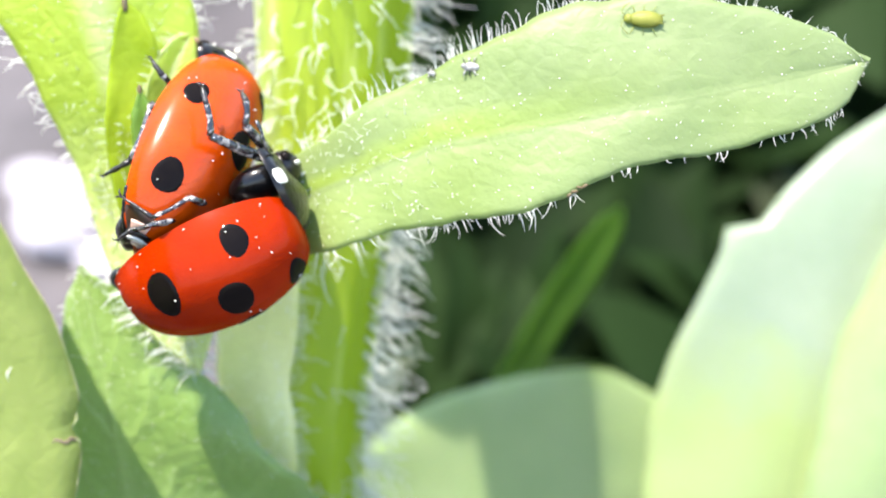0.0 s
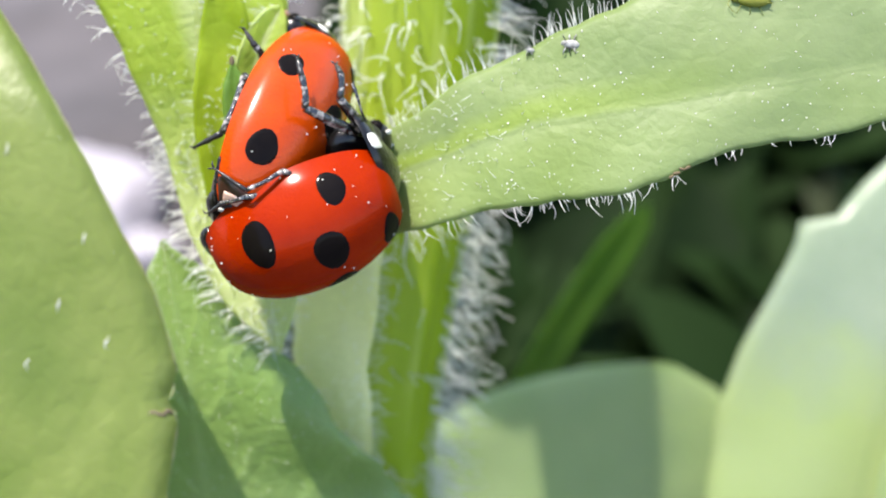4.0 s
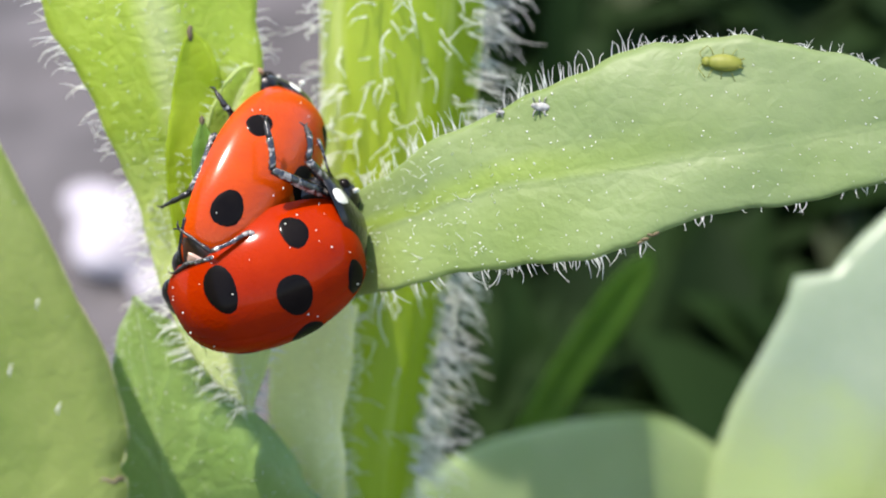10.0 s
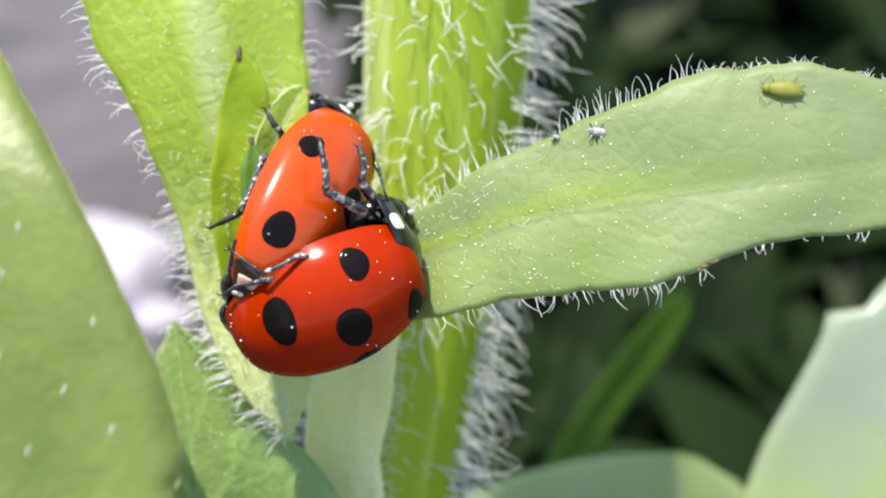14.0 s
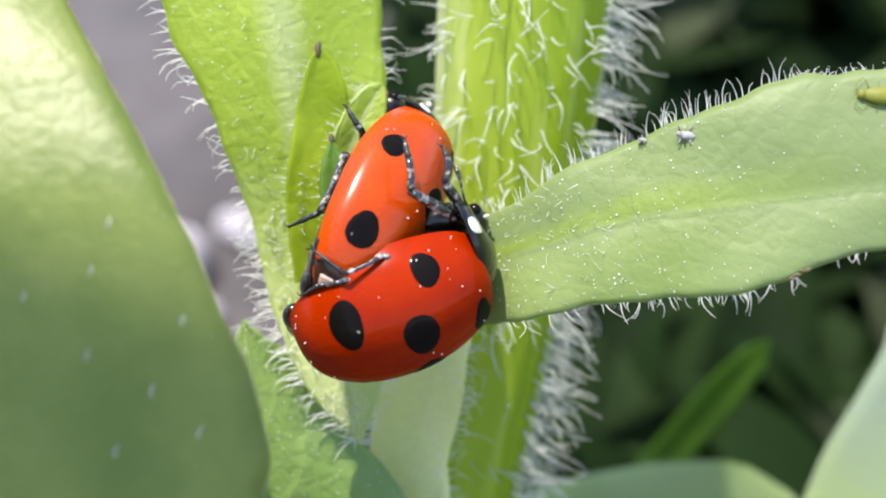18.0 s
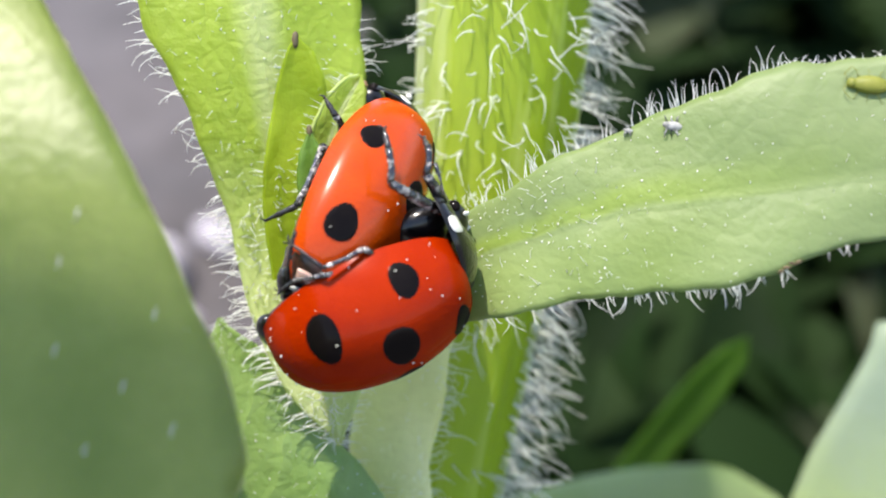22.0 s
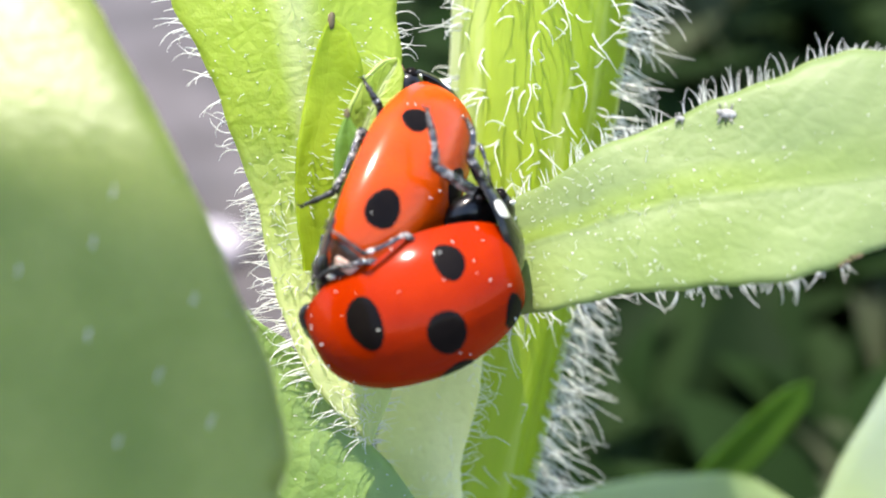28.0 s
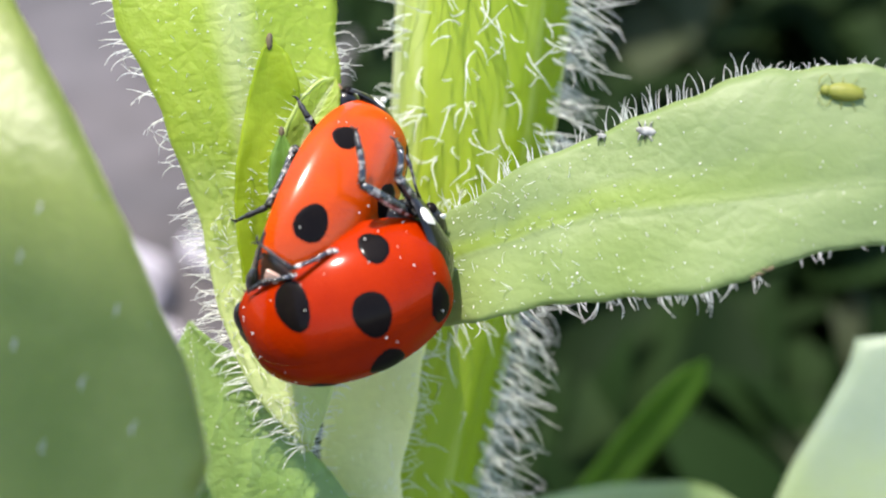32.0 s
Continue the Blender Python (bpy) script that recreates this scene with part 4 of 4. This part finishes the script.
    ball(g, nose + vec((0.42, 0, -0.7)), (0.6, 0.85, 0.6), 16, 10)
    head = part("head", g, BLACK, ob)
    for sign in (1, -1):
        g = Geo()
        ball(g, nose + vec((0.6, sign * 0.72, -0.7)), (0.22, 0.2, 0.24), 10, 8)
        part("eye", g, SPOT, head)
        g = Geo()
        ball(g, nose + vec((0.88, sign * 0.42, -0.45)), (0.14, 0.13, 0.06), 8, 6)
        part("brow_patch", g, CREAM, head, "small white patch")
        if max(map(abs, neck)) > 0:
            continue
        g = Geo()
        tube(g, [nose + vec(q) for q in ((0.85, sign * 0.25, -1.0), (1.0, sign * 0.34, -1.2), (1.0, sign * 0.22, -1.4))], [0.10, 0.09, 0.13], 6)
        part("palp", g, BROWN, head, "brown palp")
    for pts in antennae:
        g = Geo()
        q = spline(pts, 9)
        tube(g, q, [0.045] * 6 + [0.06, 0.085, 0.07], 6)
        part("antenna", g, LEG, head)
    for number, joints in enumerate(legs):
        slim = 0.7 if number > 1 else 1.0
        g = Geo()
        hip, knee, ankle, toe = [vec(p) for p in joints]
        tube(g, spline([hip, (hip + knee) / 2 + vec((0, 0, 0.05)), knee], 6), [slim * r for r in (0.15, 0.19, 0.2, 0.19, 0.17, 0.14)], 8)
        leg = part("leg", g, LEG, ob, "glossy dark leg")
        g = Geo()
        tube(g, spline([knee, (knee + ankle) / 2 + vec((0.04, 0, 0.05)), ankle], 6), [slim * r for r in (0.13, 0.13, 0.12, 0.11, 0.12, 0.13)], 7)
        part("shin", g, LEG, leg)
        g = Geo()
        q = spline([ankle, (ankle + toe) / 2, toe], 6)
        tube(g, q, [slim * r for r in (0.11, 0.12, 0.09, 0.11, 0.07, 0.06)], 6)
        way = unit(toe - ankle)
        across = unit(np.cross(way, (0.2, 0.3, 1)))
        for s in (1, -1):
            tube(g, [toe, toe + way * 0.12 + across * 0.09 * s, toe + way * 0.1 + across * 0.16 * s + vec((0, 0, -0.1))], [0.045, 0.035, 0.01], 4)
        part("foot", g, FOOT, leg, "dark clawed foot")
    g = Geo()
    rng = random.Random(seed)
    for _ in range(grains):
        ball(g, shell(dims, rng.uniform(0.12, 0.9), rng.uniform(-0.95, 0.95), 0.03), rng.uniform(0.016, 0.036), 6, 4)
    part("pollen", g, POLLEN, ob, "white pollen grains", kind="stuff")
    return ob


def axes_pose(at, ahead, up):
    """A pose in the plant's axes from a place in millimetres, the way ahead and the way up."""
    x = Vector(ahead).normalized()
    y = Vector(up).cross(x).normalized()
    z = x.cross(y)
    m = Matrix((x, y, z)).transposed().to_4x4()
    m.translation = Vector(at) * MM
    return m


def inside(place, *points):
    """Points of the plant's axes in a thing's own millimetres."""
    inv = place.inverted()
    return [tuple((inv @ (Vector(p) * MM)) / MM) for p in points]


FEMALE = axes_pose((-4.88, 1.67, -1.87), (0.329, 0.812, -0.483), (0.937, -0.343, 0.061))
MALE = axes_pose((-3.45, -1.36, -1.12), (0.892, 0.416, -0.178), (0.441, -0.714, 0.544))

female = ladybird("orange-red seven-spot ladybird clinging to the leaf", FEMALE, (4.01, 2.84, 2.51, 0.2),
                  [(0.346, 0.82, 0.050, 0.108), (0.415, 0.235, 0.07, 0.15), (0.65, 0.732, 0.066, 0.142), (0.346, -0.82, 0.062, 0.14), (0.415, -0.235, 0.07, 0.15), (0.65, -0.732, 0.075, 0.16)],
                  [inside(FEMALE, (-5.0, 3.4, -2.4), (-4.95, 3.9, -1.2), (-5.1, 4.3, -0.7), (-5.45, 4.85, -0.7)),
                   inside(FEMALE, (-5.2, 3.0, -2.0), (-5.5, 3.3, -0.6), (-6.2, 1.35, -0.1), (-7.1, 0.92, -0.2)),
                   inside(FEMALE, (-6.0, -0.3, -2.4), (-6.55, 0.05, -1.0), (-6.75, -0.8, -0.7), (-6.8, -1.3, -1.0))],
                  [], ORANGE, 3, (0, 0, 0), (1.05, 1.18, 1.24, 1.2, 1.0), 14, (1.9, 1.62))
male = ladybird("red seven-spot ladybird clasping the other one", MALE, (3.48, 2.5, 2.68, 0.0),
                [(0.319, 0.709, 0.058, 0.14), (0.412, 0.25, 0.066, 0.19), (0.642, 0.528, 0.064, 0.22), (0.319, -0.709, 0.058, 0.14), (0.412, -0.25, 0.066, 0.19), (0.642, -0.528, 0.064, 0.22)],
                [inside(MALE, (-1.4, 1.2, -0.6), (-3.21, 2.0, 1.25), (-3.3, 3.05, 1.2), (-3.45, 3.65, 1.05)),
                 inside(MALE, (-1.5, 1.5, -0.6), (-2.16, 2.38, 0.5), (-2.1, 3.2, 0.5), (-2.25, 3.5, 0.3)),
                 inside(MALE, (-3.6, -0.2, 0.6), (-4.0, 0.0, 1.15), (-5.15, -0.62, 1.6), (-6.2, 0.12, 1.45)),
                 inside(MALE, (-4.4, -0.6, 0.6), (-5.25, -0.85, 1.25), (-6.0, -1.0, 1.1), (-6.5, -1.3, 0.8))],
                [inside(MALE, (-1.3, 1.75, -0.4), (-1.42, 2.0, 0.1), (-1.55, 2.5, 0.2), (-1.73, 2.97, 0.2))], RED, 5, (-0.25, 0.25, -0.72), (1, 1.05, 1.04, 0.99, 0.96), 42, (2.3, 1.8))

# the underside that shows at the tail of the upper one
def tail_piece(name, material, u0, u1, v0, v1, lift, label, skew=0.0, nu=12, nv=10):
    """A domed plate that lies over the tail of the wing cases."""
    g = Geo()
    for i in range(nu + 1):
        for j in range(nv + 1):
            a, b = i / nu, j / nv
            dome = lift * min(1.0, 6 * min(a, 1 - a, b, 1 - b) + 0.35)
            g.v.append(shell((4.01, 2.84, 2.51, 0.2), min(1.0, u0 + (u1 - u0) * a + skew * (1 - b) * (1 - a)), v0 + (v1 - v0) * b, dome))
    for i in range(nu):
        for j in range(nv):
            a = i * (nv + 1) + j
            g.f.append((a, a + 1, a + nv + 2, a + nv + 1))
    part(name, g, material, female, label)


tail_piece("tail_plate", BELLY, 0.79, 0.985, 0.62, 1.22, 0.03, "dark reddish plate at the tail", 0.03)
tail_piece("pale_plate", PINK, 0.855, 0.9, 0.62, 0.95, 0.09, "pale pinkish plate")
tail_piece("black_plate", BLACK, 0.905, 0.935, 0.45, 1.2, 0.07, "glossy black plate")
tail_piece("white_rim", CREAM, 0.937, 0.956, 0.35, 1.2, 0.11, "whitish glossy rim")
tail_piece("tail_ring", PINK, 0.962, 0.985, 0.3, 1.0, 0.09, "pale peach ring")
g = Geo()
tube(g, [shell((4.01, 2.84, 2.51, 0.2), u, 1.2, 0.03) for u in np.linspace(0.72, 0.97, 24)], [0.05 + 0.03 * math.sin(k * 1.9) ** 2 for k in range(24)], 6)
part("tail_rim", g, BLACK, female, "beaded black rim")

g = Geo()
ball(g, inside(FEMALE, (-4.72, 5.85, -3.3))[0], (0.2, 0.24, 0.2), 12, 9)
part("palp", g, BROWN, female, "brown palp beside the head")
g = Geo()
ball(g, inside(FEMALE, (-2.86, 5.44, -3.4))[0], 0.11, 10, 8)
part("pollen_clump", g, POLLEN, female, "small white clump of pollen")

# the dark chest of the clasping one
g = Geo()
ball(g, inside(MALE, (-1.9, 1.0, -1.5))[0], (1.1, 1.0, 0.6), 20, 14)
part("chest", g, BLACK, male, "glossy black chest")

# ---- small things on the side leaf ----
def aphid_at(x, y, size, label):
    """An aphid that stands on the side leaf."""
    p, n = settle(side, x, y)
    long = unit(np.cross((0.1, 1, 0), n))
    wide = np.cross(n, long)

    def spot_at(a, b, c):
        return p + size * (long * a + wide * b) + n * (0.06 + size * c * 0.7)

    ob = thing("aphid", tuple(p), label, "aphid")
    g = Geo()
    ball(g, spot_at(0.1, 0, 0.25), (0.8 * size, 0.4 * size, 0.27 * size), 16, 12, [long, wide, n])
    body = part("body", g, APHID, ob)
    g = Geo()
    ball(g, spot_at(-0.68, 0, 0.22), (0.24 * size, 0.24 * size, 0.2 * size), 10, 8, [long, wide, n])
    part("head", g, APHID, ob)
    for sign in (1, -1):
        g = Geo()
        tube(g, [spot_at(0.6, 0.15 * sign, 0.35), spot_at(0.95, 0.22 * sign, 0.42)], [0.04 * size, 0.03 * size], 5)
        part("tail_tube", g, APHID, ob)
        g = Geo()
        tube(g, spline([spot_at(-0.85, 0.1 * sign, 0.3), spot_at(-1.05, 0.35 * sign, 0.4), spot_at(-0.7, 0.75 * sign, 0.3)], 6), 0.018 * size, 4)
        part("antenna", g, APHID, ob)
        for k in range(3):
            g = Geo()
            a = -0.4 + 0.38 * k
            tube(g, [spot_at(a, 0.28 * sign, 0.15), spot_at(a - 0.1 + 0.12 * k, 0.55 * sign, 0.25), spot_at(a - 0.25 + 0.28 * k, 0.8 * sign, 0.0)], [0.022 * size, 0.015 * size, 0.01 * size], 5)
            part("leg", g, APHID, ob)


aphid_at(11.3, 5.3, 0.72, "small yellow-green aphid on the leaf")


def shed_skin(x, y, size):
    """A pale, crumpled cast skin on the leaf rim."""
    p, n = settle(side, x, y)
    ob = thing("shed_skin", tuple(p), "pale crumpled aphid skin shed on the leaf rim", "aphid skin")
    g = Geo()
    ball(g, p + n * 0.16, (0.32 * size, 0.17 * size, 0.12 * size), 9, 6, [(1, -0.1, 0.1), (0.1, 1, 0), tuple(n)])
    ball(g, p + n * 0.18 + vec((-0.25, 0.04, 0)) * size, (0.12 * size, 0.11 * size, 0.1 * size), 7, 5)
    part("body", g, SKIN, ob)
    for k in range(6):
        g = Geo()
        w = -0.2 + 0.16 * (k % 3)
        sign = 1 if k < 3 else -1
        tube(g, [p + n * 0.15 + vec((w, 0.1 * sign, 0)) * size, p + n * 0.24 + vec((w * 1.3, 0.26 * sign, 0)) * size, p + n * 0.09 + vec((w * 1.6, 0.38 * sign, 0)) * size], [0.03, 0.025, 0.015], 5)
        part("leg", g, SKIN if k % 2 else LEG, ob)


shed_skin(5.5, 4.1, 0.9)
shed_skin(4.05, 4.25, 0.45)

# a made-up leaf hung out of view, only to shade the broad leaf
HANG = SUN_WAY * 240.0
over = Blade([HANG + Vector(p) for p in ((-17.0, -44.0, 6.0), (-17.0, -30.0, 6.0), (-16.5, -14.0, 6.0), (-16.0, 0.0, 6.0))],
             [(0, 3, 3), (0.3, 13, 13), (0.75, 15, 15), (0.94, 15, 15), (0.985, 13.5, 13.5), (1, 11, 11)], (-0.1, 0.1, 1.0), fold=0.02, seed=9)
g = Geo()
over.build(g, 30, 10, 0.3)
over_foot = HANG + Vector((-17.0, -44.0, 6.0))
root = over_foot + Vector((0.0, -0.82, -0.57)) * 280.0
tall_weed = thing("tall_weed", tuple(root), "unseen weed added so that its swaying leaf shades the broad leaf", "weed")
part("leaf", g, LEAF_GREEN, tall_weed)
g = Geo()
tube(g, spline([root, (root + over_foot) / 2 + Vector((-3.0, 0, 0)), over_foot + Vector((0, 1.0, 0))], 20), [2.2 - 0.06 * k for k in range(20)], 10)
part("stem", g, STEM, tall_weed)

MALE_ROWS = [
    (0, (-3.64, -1.89, -1.07), (0.923, 0.383, -0.025), (0.364, -0.852, 0.377)),
    (0.5, (-3.89, -1.69, -1.02), (0.911, 0.404, -0.078), (0.407, -0.857, 0.315)),
    (1, (-3.76, -1.40, -1.09), (0.899, 0.394, -0.193), (0.428, -0.689, 0.585)),
    (2, (-3.73, -1.45, -1.10), (0.897, 0.413, -0.158), (0.429, -0.728, 0.535)),
    (3, (-3.43, -1.24, -1.13), (0.899, 0.419, -0.129), (0.421, -0.740, 0.525)),
    (5.5, (-3.82, -1.70, -1.06), (0.926, 0.365, -0.094), (0.367, -0.816, 0.447)),
    (6, (-3.65, -1.27, -1.10), (0.893, 0.412, -0.183), (0.443, -0.724, 0.529)),
    (7, (-3.69, -1.43, -1.09), (0.905, 0.413, -0.100), (0.401, -0.753, 0.521)),
    (7.5, (-3.51, -1.43, -1.11), (0.906, 0.412, -0.093), (0.399, -0.763, 0.508)),
    (8, (-3.45, -1.11, -1.11), (0.887, 0.437, -0.151), (0.454, -0.758, 0.468)),
    (9, (-3.41, -1.26, -1.12), (0.896, 0.421, -0.139), (0.427, -0.738, 0.523)),
    (10, (-3.72, -1.21, -1.11), (0.888, 0.406, -0.216), (0.449, -0.664, 0.597)),
    (10.5, (-3.87, -1.46, -1.13), (0.891, 0.428, -0.151), (0.443, -0.746, 0.498)),
    (11, (-3.49, -1.69, -1.07), (0.911, 0.412, -0.011), (0.379, -0.828, 0.414)),
    (11.5, (-3.78, -1.36, -1.08), (0.902, 0.403, -0.157), (0.419, -0.723, 0.549)),
    (12, (-4.10, -1.62, -1.02), (0.890, 0.406, -0.206), (0.456, -0.790, 0.411)),
    (13, (-3.72, -1.35, -1.10), (0.889, 0.424, -0.172), (0.450, -0.737, 0.504)),
    (14, (-3.40, -1.12, -1.20), (0.901, 0.418, -0.119), (0.419, -0.763, 0.492)),
    (16.5, (-3.79, -1.33, -1.08), (0.905, 0.401, -0.142), (0.412, -0.742, 0.529)),
    (17, (-3.96, -1.43, -1.08), (0.903, 0.409, -0.130), (0.417, -0.763, 0.494)),
    (18, (-3.83, -1.25, -1.13), (0.910, 0.395, -0.124), (0.401, -0.768, 0.499)),
    (19, (-3.52, -1.13, -1.07), (0.889, 0.439, -0.129), (0.446, -0.768, 0.460)),
    (20, (-3.51, -1.24, -1.14), (0.901, 0.415, -0.125), (0.420, -0.763, 0.491)),
    (20.5, (-3.65, -1.28, -1.01), (0.893, 0.427, -0.142), (0.444, -0.783, 0.436)),
    (21, (-3.73, -1.76, -1.07), (0.913, 0.407, 0.001), (0.373, -0.839, 0.397)),
    (21.5, (-3.87, -1.67, -1.13), (0.918, 0.395, -0.019), (0.375, -0.855, 0.359)),
    (22, (-3.94, -1.58, -1.11), (0.901, 0.418, -0.120), (0.427, -0.801, 0.419)),
    (22.5, (-3.85, -1.24, -1.08), (0.894, 0.422, -0.148), (0.419, -0.674, 0.608)),
    (23, (-3.84, -1.31, -1.10), (0.900, 0.413, -0.142), (0.420, -0.733, 0.535)),
    (24, (-3.41, -1.09, -1.10), (0.885, 0.449, -0.118), (0.444, -0.742, 0.502)),
    (24.5, (-3.49, -1.05, -1.10), (0.887, 0.439, -0.143), (0.451, -0.757, 0.473)),
    (25, (-3.37, -1.06, -1.09), (0.890, 0.442, -0.109), (0.433, -0.750, 0.500)),
    (25.5, (-3.52, -1.09, -1.08), (0.879, 0.439, -0.185), (0.470, -0.736, 0.487)),
    (26, (-3.39, -1.13, -1.15), (0.897, 0.435, -0.073), (0.411, -0.765, 0.496)),
    (26.5, (-3.26, -1.59, -1.02), (0.904, 0.408, 0.131), (0.315, -0.839, 0.444)),
    (28.5, (-3.71, -1.60, -1.05), (0.906, 0.413, -0.096), (0.391, -0.726, 0.565)),
    (29, (-3.55, -1.37, -1.05), (0.897, 0.437, -0.066), (0.402, -0.744, 0.534)),
    (29.5, (-3.29, -1.35, -1.10), (0.912, 0.406, -0.053), (0.370, -0.762, 0.531)),
    (30, (-3.30, -1.33, -1.09), (0.898, 0.428, -0.101), (0.408, -0.724, 0.556)),
    (30.5, (-3.40, -1.29, -1.10), (0.892, 0.430, -0.140), (0.437, -0.737, 0.517)),
    (31, (-3.18, -1.23, -1.07), (0.910, 0.411, -0.056), (0.375, -0.758, 0.534)),
    (31.5, (-3.85, -1.49, -1.07), (0.911, 0.389, -0.136), (0.406, -0.789, 0.462)),
    (32, (-3.61, -1.32, -1.04), (0.904, 0.408, -0.126), (0.365, -0.585, 0.724)),
]
SWAY = [(0, -17), (6.4, -16), (7, -1.3), (7.5, -3.0), (8, -4.4), (9, -2.4), (10, -9.5), (11, -6.3), (12, -9.5), (14, -9), (14.5, -7), (16.5, -4), (17, -3.8), (18, 0.2),
        (19, -2.0), (20, -3.2), (21, -2.7), (22, 0.3), (23, 0.3), (24, -0.2), (25, 0.6), (26, 2.0), (28.5, 1.5), (30, 0.7), (32, 0.8)]


GRASS_SWAY = [(0, -0.5, 1.3), (3, -2.4, 1.1), (5.5, -3.0, 1.0), (9, -2.6, 1.1), (14, -1.6, 0.9), (17, 0.2, -1.6), (20, 0.1, -1.3), (23.5, -0.2, -1.3), (26, 0.4, -1.4), (29, 3.0, -4.0), (30, 1.5, -4.0), (31, 1.4, -3.1), (32, -1.5, -1.6)]


def motions():
    """The clasping ladybird rocks; the added shading leaf and the grass blade sway."""
    walk(male, [(t, BASE @ axes_pose(at, ahead, up)) for t, at, ahead, up in MALE_ROWS])
    # its feet hold on to the other one, so the legs swing back in its own space
    # and its neck gives way by half as much
    for ob in male.children:
        hold = 1.0 if ob.name.startswith("leg") else 0.55 if ob.name.startswith(("pronotum", "head")) else 0.0
        if hold:
            poses = [(t, axes_pose(at, ahead, up)) for t, at, ahead, up in MALE_ROWS]
            walk(ob, [(t, p.inverted() @ p.lerp(MALE, hold)) for t, p in poses])
    walk(grass, [(t, mm(GRASS_FOOT[0] + dx, GRASS_FOOT[1] + dy, GRASS_FOOT[2])) for t, dx, dy in GRASS_SWAY])
    walk(tall_weed, [(t, mm(root.x, root.y + dy - 1.4, root.z)) for t, dy in SWAY])


motions()
